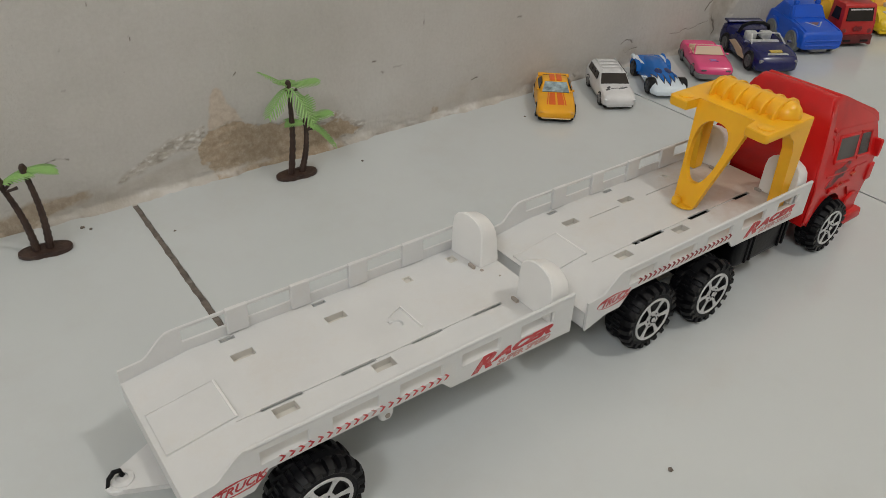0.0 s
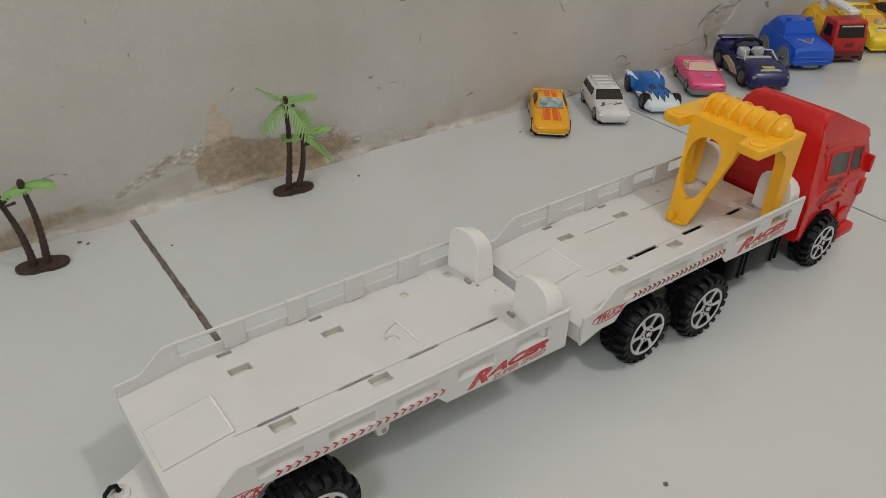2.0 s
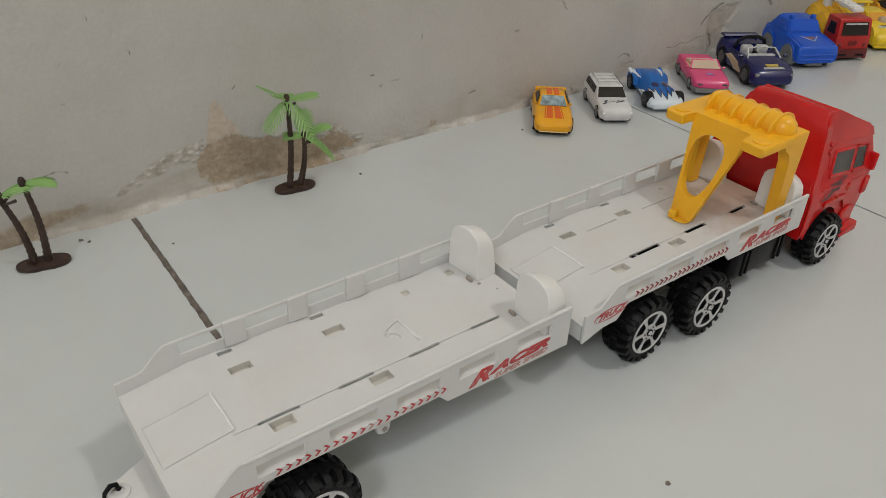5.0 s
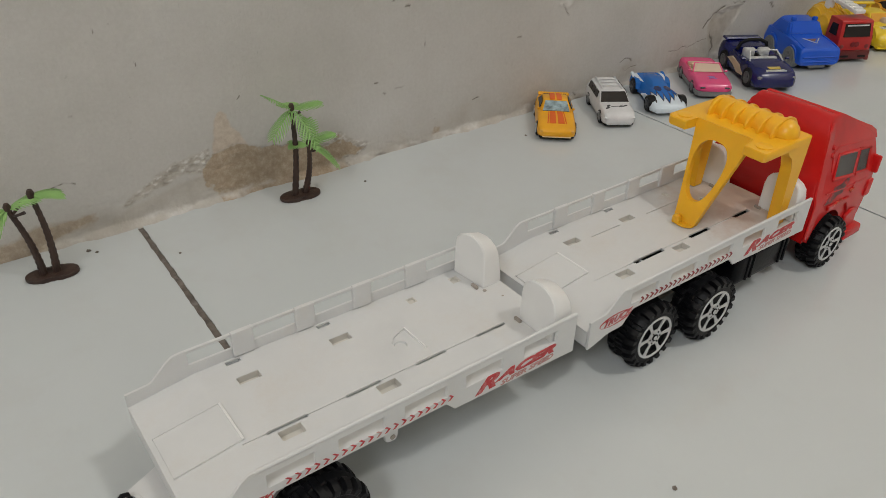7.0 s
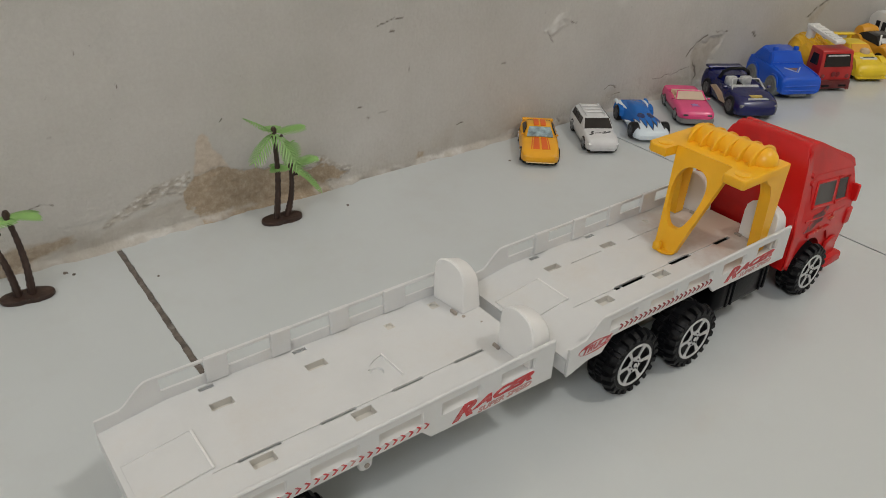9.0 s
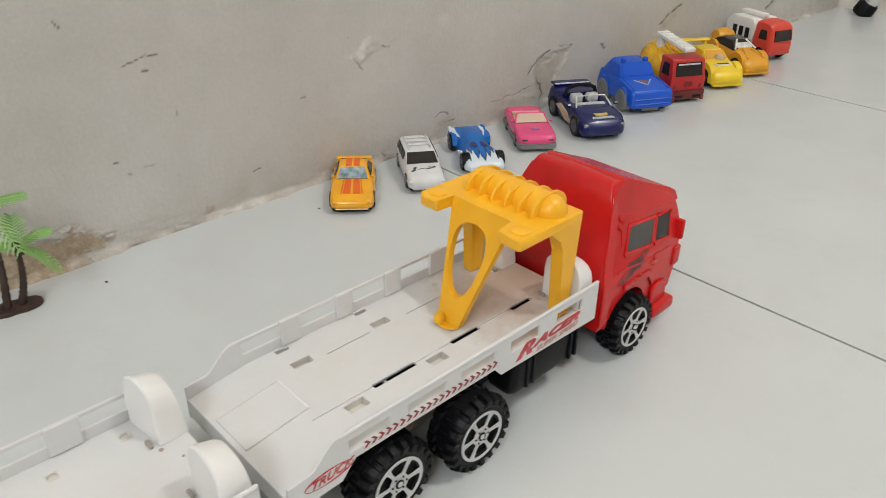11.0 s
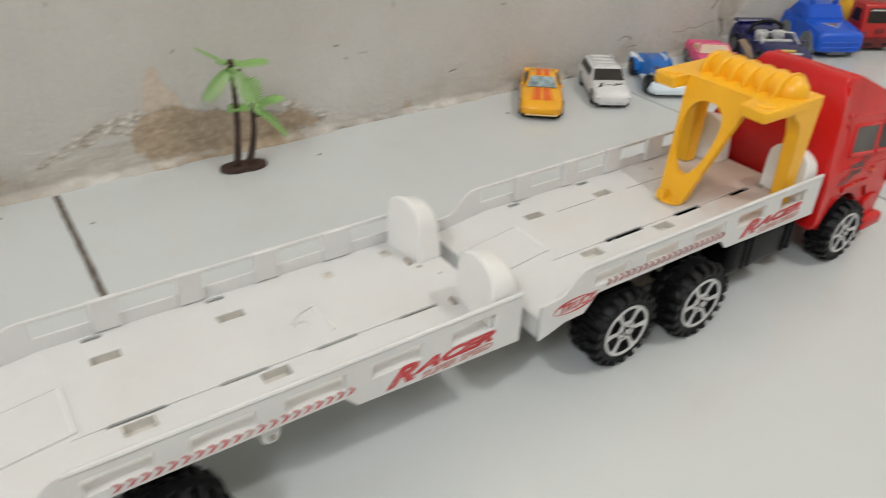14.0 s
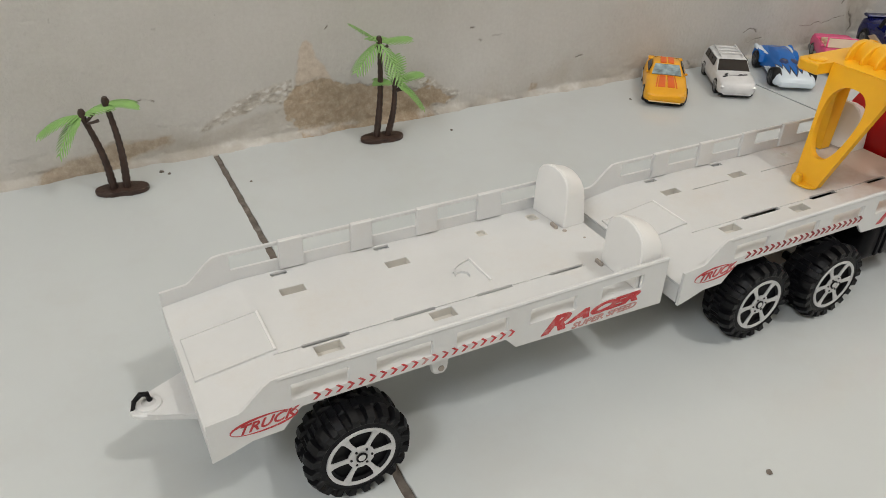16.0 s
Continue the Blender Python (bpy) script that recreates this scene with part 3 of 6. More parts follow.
def cut_sheet(bm, u0, u1, v0, v1, holes, height, thick, extra_u=()):
    """A slab in u and v with rectangular openings; height(u, v) is its top."""
    us = sorted({u0, u1, *extra_u, *[min(max(h[i], u0), u1) for h in holes for i in (0, 1)]})
    vs = sorted({v0, v1, *[min(max(h[i], v0), v1) for h in holes for i in (2, 3)]})
    verts = [(u, v, height(u)) for u in us for v in vs]
    n = len(vs)
    faces = []
    for i in range(len(us) - 1):
        for j in range(n - 1):
            cu, cv = (us[i] + us[i + 1]) / 2, (vs[j] + vs[j + 1]) / 2
            if any(a < cu < b and c < cv < d for a, b, c, d in holes):
                continue
            faces.append([i * n + j, (i + 1) * n + j, (i + 1) * n + j + 1, i * n + j + 1])
    return solid(bm, verts, faces, (0, 0, -thick))


LENGTH = 0.1625
WINDOWS = [(0.0243, 0.0420), (0.0505, 0.0695), (0.0775, 0.0965), (0.105, 0.1235), (0.134, 0.152)]


def side_panel(y, out):
    """One side wall of a bed: skirt, openings and top rail. out: -1 or 1, the outer way."""
    def bottom(u):
        for (a, za), (b, zb) in zip(SK, SK[1:]):
            if a <= u <= b:
                return za + (zb - za) * (u - a) / (b - a + 1e-9)
        return SK[-1][1]

    def top(u):
        for (a, za), (b, zb) in zip(TP, TP[1:]):
            if a <= u <= b:
                return za + (zb - za) * (u - a) / (b - a + 1e-9)
        return TP[-1][1]
    SK = [(0, -0.0125), (0.004, -0.0115), (0.012, -0.0088), (0.021, -0.0085), (0.0255, -0.003), (0.027, -0.0016), (0.0958, -0.0016), (0.0962, -0.0018), (0.1002, -0.0062), (LENGTH, -0.0080)]
    TP = [(0, 0.002), (0.009, 0.0028), (0.0105, 0.0036), (0.0165, 0.0095), (0.019, 0.0112), (0.022, 0.0115), (LENGTH, 0.0118)]
    low, high = (0.0016, 0.0077) if out < 0 else (0.0045, 0.0104)
    us = sorted({p[0] for p in SK + TP} | {x for w in WINDOWS for x in w})
    verts, faces = [], []
    for u in us:
        b, t = bottom(u), top(u)
        verts += [(u, y, b), (u, y, min(low, t - 0.0006)), (u, y, max(min(high, t - 0.0004), min(low, t - 0.0006) + 0.0001)), (u, y, t)]
    for i in range(len(us) - 1):
        mid = (us[i] + us[i + 1]) / 2
        for k in range(3):
            if k == 1 and any(a < mid < b for a, b in WINDOWS):
                continue
            faces.append([i * 4 + k, i * 4 + 4 + k, i * 4 + 5 + k, i * 4 + 1 + k])
    return solid(bmesh.new(), verts, faces, (0, -out * 0.0011, 0))


def side_rail(parent, y, out):
    """The rounded rail along the top of a side wall and the thicker posts between its openings."""
    r = 0.0009 if out < 0 else 0.0007
    bm = tube(bmesh.new(), [(0.0205, y - out * 0.0005, 0.0106), (0.022, y - out * 0.0005, 0.0109), (LENGTH - 0.0005, y - out * 0.0005, 0.0112)], [r * 0.8, r, r], 8)
    part("top_rail", bm, WHITE, parent)
    ends = [x for w in WINDOWS for x in w][1:] + [LENGTH - 0.0003]
    deep, high = (0.0016, 0.0108) if out < 0 else (0.0021, 0.0123)
    for a, b in zip(ends[::2], ends[1::2]):
        part("rail_post", box(bmesh.new(), a - 0.0003, b + 0.0003, *sorted((y - out * 0.0002, y - out * deep)), 0.0004, high, 0.0003, 1), WHITE, parent)


def arch_block(bm, x0, x1, y, half, z0, z1, skew=0.0):
    """A stop with a rounded head, a little smaller towards the front."""
    def arch(x, h, zt, sh):
        pts = [(x, y - half * sh, z0), (x, y - half * sh * 0.98, zt - h)]
        for k in range(1, 8):
            a = math.pi * k / 8
            pts.append((x, y - half * sh * math.cos(a) * 0.98, zt - h + h * math.sin(a) ** 0.8))
        pts += [(x, y + half * sh * 0.98, zt - h), (x, y + half * sh, z0)]
        return pts
    hull(bm, [arch(x0, 0.0090, z1 - 0.0006, 0.95), arch(x0 + 0.0007, 0.0094, z1, 1.0), arch(x1 - 0.002, 0.0090, z1 - 0.0024, 0.97), arch(x1, 0.0085, z1 - 0.0036, 0.90)])
    for vert in bm.verts:
        front = (vert.co.x - x0) / (x1 - x0)
        vert.co.x += skew * (vert.co.y - y) * (1 - front) - 0.0030 * front * (vert.co.z / z1)
    return bm


def pin_cup(u, v, r, seg=24):
    """A shallow round recess in its own small square of deck."""
    bm, rows = bmesh.new(), []
    h = r + 0.0003
    for k in range(seg):
        c, q = math.cos(math.tau * k / seg), math.sin(math.tau * k / seg)
        f = h / max(abs(c), abs(q))
        rows.append([bm.verts.new((u + a * c, v + a * q, z)) for a, z in ((f, 0.0), (r, 0.0), (r * 0.92, -0.0009), (0.0004, -0.0008))])
    for k in range(seg):
        for i in range(3):
            bm.faces.new((rows[k][i], rows[(k + 1) % seg][i], rows[(k + 1) % seg][i + 1], rows[k][i + 1]))
    bm.faces.new([row[3] for row in rows])
    bmesh.ops.recalc_face_normals(bm, faces=bm.faces)
    return bm


def bed(parent, slots, lines, discs, ramp_panel, open_slots=True, top=WHITE):
    """The white loading bed, in the bed's own place: u forward, v to the far side, z above the deck."""
    squares = [(0.038, 0.047, -0.0178, -0.0128), (0.0785, 0.0875, -0.0178, -0.0128), (0.0375, 0.0465, 0.0172, 0.0215), (0.0775, 0.0865, 0.0172, 0.0215)]
    edge = [(0.0375, 0.0435, 0.0300, 0.0322), (0.0775, 0.0835, 0.0300, 0.0322)]

    def height(u):
        return -0.0036 * max(0.0, 1 - u / 0.026) ** 1.0
    grooves = [(0.0258, LENGTH - 0.02, -0.01175, -0.0109)] + lines
    inner = HALF - 0.0012
    cups = [d for d in discs if d[2] >= 0.001]
    bm = cut_sheet(bmesh.new(), 0.0, LENGTH, -inner, inner, squares + edge + slots + grooves + [(u - r - 0.0003, u + r + 0.0003, v - r - 0.0003, v + r + 0.0003) for u, v, r in cups], height, 0.0009, (0.008, 0.016, 0.026))
    part("deck", bm, top, parent)
    wide = [(a - 0.001, b + 0.001, c - 0.0016, d + 0.0016) for a, b, c, d in slots]
    bm = cut_sheet(bmesh.new(), 0.0005, LENGTH - 0.0005, -inner, inner, edge + wide + [(a - 0.0007, b + 0.0007, c - 0.0007, d + 0.0007) for a, b, c, d in squares], lambda u: height(u) - 0.0013, 0.0008, (0.026,))
    part("under_deck", bm, WHITE, parent)
    for a, b, c, d in squares:
        bm = box(bmesh.new(), a - 0.0005, b + 0.0005, c - 0.0005, d + 0.0005, -0.0034, -0.0030)
        for x0, x1, y0, y1 in ((a - 0.0005, a + 0.0001, c - 0.0005, d + 0.0005), (b - 0.0001, b + 0.0005, c - 0.0005, d + 0.0005), (a + 0.0001, b - 0.0001, c - 0.0005, c + 0.0001), (a + 0.0001, b - 0.0001, d - 0.0001, d + 0.0005)):
            box(bm, x0, x1, y0, y1, -0.0030, -0.0003)
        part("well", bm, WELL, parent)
    u0, u1, v0, v1 = ramp_panel
    part("ramp_panel", cut_sheet(bmesh.new(), 0.002, u1, v0, v1, [], lambda u: height(u) + 0.0005, 0.0009, (0.008, 0.016, 0.026)), top, parent)
    for c, d in ((v0 - 0.0003, v0 + 0.0004), (v1 - 0.0004, v1 + 0.0003)):
        part("ramp_ridge", cut_sheet(bmesh.new(), u0, u1, c, d, [], lambda u: height(u) + 0.0008, 0.0011, (0.008, 0.016, 0.026)), WHITE, parent)
    # rear-facing edge painted brighter than the side ridges, as if lit
    part("ramp_ridge", box(bmesh.new(), u1 - 0.0006, u1 + 0.0003, v0, v1, -0.0006, 0.0009, 0.0002, 1), STOPWHITE, parent)
    # pale floors of the long groove and of the closed slots
    ends = [0.0259] + [x for a, b, c, d in slots for x in (a - 0.0001, b + 0.0001)] + [LENGTH - 0.0201]
    for a, b in zip(ends[::2], ends[1::2]):
        if b > a:
            part("groove_floor", box(bmesh.new(), a, b, -0.01170, -0.01095, -0.0009, -0.00035), WHITE, parent)
    if not open_slots:
        for a, b, c, d in slots:
            part("slot_floor", box(bmesh.new(), a + 0.0001, b - 0.0001, c + 0.0001, d - 0.0001, -0.0026, -0.0019), WELL, parent)
    for out in (-1, 1):
        part("side_panel", side_panel(out * HALF, out), WHITE, parent)
        side_rail(parent, out * HALF, out)
    # end boards
    bm = prism(bmesh.new(), [(-HALF + 0.0015, -0.0118), (HALF - 0.0015, -0.0118), (HALF - 0.0015, -0.0047), (-HALF + 0.0015, -0.0047)], "x", 0.0, 0.0012)
    part("rear_board", bm, WHITE, parent)
    bm = prism(bmesh.new(), [(-HALF + 0.0015, -0.0075), (HALF - 0.0015, -0.0075), (HALF - 0.0015, -0.002), (-HALF + 0.0015, -0.002)], "x", LENGTH - 0.0013, LENGTH - 0.0001)
    part("front_board", bm, WHITE, parent)
    for v, half, skew, inner_slot in ((-0.0222, 0.0102, 0.0, (-0.0152, -0.0112)), (0.0230, 0.0096, -0.12, (0.0142, 0.0184))):
        bm = arch_block(bmesh.new(), 0.1512, 0.1632, v, half, 0.0002, 0.0237, skew)
        part("wheel_stop", bm, STOPWHITE, parent, "bright white rounded stop")
        # solid block whose dark colour stands for the slot's shade
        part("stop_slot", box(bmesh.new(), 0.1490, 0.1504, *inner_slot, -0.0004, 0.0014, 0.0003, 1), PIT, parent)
    for u, v, r in discs:
        if r >= 0.001:
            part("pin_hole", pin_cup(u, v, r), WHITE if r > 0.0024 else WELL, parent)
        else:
            # flat disc in the hole's shade colour, nothing is cut
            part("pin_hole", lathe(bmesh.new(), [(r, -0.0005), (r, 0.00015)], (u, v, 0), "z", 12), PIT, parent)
    # cross ribs below
    for u in (0.03, 0.06, 0.09, 0.12, 0.15):
        bm = box(bmesh.new(), u, u + 0.0012, -inner * 0.8, inner * 0.8, -0.0058, -0.0024)
        part("cross_rib", bm, WHITE, parent)


def chevron(parent, u, z, y, h=0.0028, faded=False):
    w, t = h * 0.55, h * (0.36 if h < 0.00295 else 0.42)
    pts = [(u, z), (u + w, z + h / 2), (u, z + h), (u + t, z + h), (u + w + t, z + h / 2), (u + t, z)]
    part("chevron", prism(bmesh.new(), pts, "y", y - 0.00015, y), DECALPALE if faded else DECAL if h < 0.00295 else DARKDECAL, parent, "faded arrow decal" if faded else "red arrow decal")


def oval_swoosh(parent, u, z, y, a, b):
    """The swept ring round the small word."""
    for lo, hi in ((35, 215), (215, 395)):
        top, low = [], []
        for k in range(17):
            f = k / 16
            an = radians(lo + (hi - lo) * f)
            w = 0.00008 + 0.00030 * math.sin(math.pi * f) ** 2 * (1.0 if lo == 35 else 0.8)
            px, pz = u + a * math.cos(an), z + b * math.sin(an) + a * math.cos(an) * 0.05
            n = Vector((math.cos(an) * b, math.sin(an) * a)).normalized()
            top.append((px + n.x * w, pz + n.y * w))
            low.append((px - n.x * w, pz - n.y * w))
        part("swoosh", prism(bmesh.new(), top + low[::-1], "y", y - 0.00012, y), DECAL, parent, "red oval swoosh decal")


def bed_decals(parent, count, pitch, tall, skip=(), drop=0.0):
    y = -HALF
    side = Matrix.Rotation(radians(90), 4, "X")
    for k in range(count):
        chevron(parent, 0.0305 + pitch * k, 0.0002 - drop - 0.5 * (tall - 0.0028), y, tall, k in skip)
    for name, word, size, u, z, shear, bold, wide, mat in (("racer_word", "ACER", 0.0055, 0.1210, -0.0020, 0.45, 0.00032, 2.12, DECAL), ("racer_initial", "R", 0.0096, 0.1098, -0.0037, 0.5, 0.00042, 1.62, DECAL),
                                                         ("super_speed_word", "SUPER SPEED", 0.0034, 0.1225, -0.0052, 0.3, 0.00008, 1.42, DECALPALE), ("truck_word", "TRUCK", 0.0050, 0.0077, -0.0044, 0.5, 0.00008, 1.05, DECAL)):
        m = Matrix.Translation((u - (0.0012 if u > 0.1 and not drop else 0), y - 0.0001, z - (drop + 0.0003 if u > 0.1 else drop))) @ Matrix.Rotation(radians(-1.6 if word != "TRUCK" else -4.0), 4, "Y") @ side @ Matrix.Diagonal((wide, 0.92, 1.0, 1.0))
        lettering(name, word, size, mat, parent, m, shear, bold, "pale small decal lettering" if mat is DECALPALE else "red slanted decal lettering")
    oval_swoosh(parent, 0.0158, -0.0024 - drop, y, 0.0098, 0.0027)


LABEL_T = "white plastic toy flatbed trailer with red lettering behind the lorry"
trailer = thing("toy_trailer", pose(-0.0565, YC, DECK), LABEL_T, "toy trailer")
bed(trailer, [(0.035, 0.051, -0.0120, -0.0104), (0.067, 0.082, -0.0120, -0.0104), (0.0985, 0.113, -0.0120, -0.0104), (0.129, 0.144, -0.0120, -0.0104)], [],
    [(0.1205, 0.0243, 0.0017), (0.1457, 0.0262, 0.0020), (0.0998, 0.0018, 0.0028), (0.1560, 0.0042, 0.0005), (0.1518, 0.0118, 0.0009)], (0.002, 0.0272, -0.0092, 0.0122), False)
bed_decals(trailer, 20, 0.00349, 0.0027, (10,), 0.0008)
# raised triangle on the deck; its lit edge is painted brighter white
part("corner_ridge", prism(bmesh.new(), [(0.1066, 0.0097), (0.1071, 0.0097), (0.1076, -0.0055), (0.1071, -0.0055)], "z", -0.0002, 0.0009), STOPWHITE, trailer)
part("corner_ridge", prism(bmesh.new(), [(0.1071, 0.0101), (0.1069, 0.0096), (0.1020, 0.0080), (0.0990, 0.0062), (0.0976, 0.0040), (0.0971, 0.0042), (0.0985, 0.0067), (0.1016, 0.0085)], "z", -0.0002, 0.0007), WHITE, trailer)
for sy in (-1, 1):
    put_wheel(BIG, trailer, pose(0.0422, sy * 0.0408, 0.0176 - DECK, 0, 0, 0 if sy < 0 else 180))
part("axle", lathe(bmesh.new(), [(0.0018, -0.034), (0.0018, 0.034)], (0.0422, 0, 0.0176 - DECK), "y", 12), BLACK, trailer)
part("axle_block", box(bmesh.new(), 0.034, 0.051, -0.012, 0.012, 0.017 - DECK, -0.0019, 0.001), WHITE, trailer)
# bracket with a dark pin under the skirt
part("bracket", prism(bmesh.new(), [(0.0690, -0.0019), (0.0706, -0.0082), (0.0722, -0.0094), (0.0748, -0.0094), (0.0760, -0.0080), (0.0768, -0.0019)], "y", -0.0322, -0.0304, 0.0005, 1), WHITE, trailer)
part("bracket_pin", lathe(bmesh.new(), [(0.0011, -0.0325), (0.0011, -0.0300)], (0.0736, 0, -0.0070), "y", 10), PIT, trailer)
# tow eye at the rear
zt = 0.027 - DECK
tongue = [(0.0012, 0.0118), (-0.0105, 0.0052)] + [(-0.0125 - 0.0052 * math.sin(radians(a)), 0.0049 * math.cos(radians(a))) for a in range(10, 180, 20)] + [(-0.0105, -0.0052), (0.0012, -0.0118)]
part("tow_tongue", prism(bmesh.new(), tongue, "z", zt - 0.0022, zt, 0.0005, 1), WHITE, trailer)
part("tongue_root", box(bmesh.new(), 0.0012, 0.012, -0.0118, 0.0118, zt - 0.0022, -0.0060), WHITE, trailer)
part("tow_ring", lathe(bmesh.new(), [(0.0022, zt), (0.0022, zt + 0.0009), (0.0038, zt + 0.0006), (0.0040, zt)], (-0.0118, 0, 0), "z", 20, False), WHITE, trailer)
part("tow_hook", tube(bmesh.new(), [(-0.0112, 0.0016, zt + 0.0002), (-0.0118, 0.0014, zt + 0.0030), (-0.0136, 0.0008, zt + 0.0040), (-0.0158, 0.0, zt + 0.0026), (-0.0168, -0.0004, zt - 0.0004), (-0.0160, -0.0006, zt - 0.0022)], [0.0009, 0.0009, 0.0009, 0.0008, 0.0007, 0.0005], 8), BLACK, trailer, "black hook in the tow eye")
# coupling bar under the front end
part("coupling_bar", box(bmesh.new(), 0.13, 0.19, -0.004, 0.004, -0.0165, -0.0125, 0.001), WHITE, trailer)
part("coupling_post", box(bmesh.new(), 0.13, 0.14, -0.010, 0.010, -0.0125, -0.0019, 0.001), WHITE, trailer)

lorry = thing("toy_lorry", pose(0.1155, YC, DECK), "white toy flatbed lorry with red cab and yellow cargo frame", "toy lorry")
bed(lorry, [(0.0535, 0.0745, -0.0126, -0.0101), (0.0945, 0.1105, -0.0126, -0.0101), (0.131, 0.144, -0.0128, -0.0104)],
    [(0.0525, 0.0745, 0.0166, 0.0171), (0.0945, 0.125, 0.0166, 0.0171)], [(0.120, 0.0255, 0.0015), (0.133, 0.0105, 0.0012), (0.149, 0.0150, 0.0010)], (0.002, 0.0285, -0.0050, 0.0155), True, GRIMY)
bed_decals(lorry, 21, 0.0032, 0.0030)
# the rear axle has slid towards the wall
for u, slid in ((0.0435, 0.0034), (0.0833, 0.0)):
    for sy in (-1, 1):
        put_wheel(BIG, lorry, pose(u, sy * 0.0408 + slid, 0.0176 - DECK, 0, 0, 0 if sy < 0 else 180))
    part("axle", lathe(bmesh.new(), [(0.0018, -0.034), (0.0018, 0.034)], (u, 0, 0.0176 - DECK), "y", 12), BLACK, lorry)
for sy in (-1, 1):
    put_wheel(SMALL, lorry, pose(0.1925, sy * 0.0382, 0.0162 - DECK, 0, 0, 0 if sy < 0 else 180))
part("axle", lathe(bmesh.new(), [(0.0018, -0.03), (0.0018, 0.03)], (0.1925, 0, 0.0162 - DECK), "y", 12), BLACK, lorry)
part("axle_block", box(bmesh.new(), 0.034, 0.091, -0.015, 0.015, 0.012 - DECK, -0.0045, 0.001), material("tan_plastic", (0.5, 0.42, 0.33), 0.5), lorry)
# added black strip that gives the open slots their dark depth
part("slot_shade", box(bmesh.new(), 0.0505, 0.1465, -0.0150, -0.0085, -0.0058, -0.0032), BLACK, lorry)
part("chassis_beam", box(bmesh.new(), 0.09, 0.215, -0.015, 0.015, 0.012 - DECK, -0.0050, 0.001), BLACK, lorry)
# side tank with ribs
for sy in (-1, 1):
    y0, y1 = (-0.0335, -0.016) if sy < 0 else (0.016, 0.0335)
    part("side_tank", box(bmesh.new(), 0.1085, 0.1545, y0, y1, 0.0150 - DECK, -0.0052, 0.0052, 4), TANKBLACK, lorry)
    for u in (0.1170, 0.1210, 0.1460, 0.1500):
        part("tank_band", box(bmesh.new(), u, u + 0.0016, (y0 - 0.0009) if sy < 0 else y1 - 0.001, (y0 + 0.001) if sy < 0 else y1 + 0.0009, 0.0185 - DECK, -0.0085, 0.0004, 1), TANKBLACK, lorry)


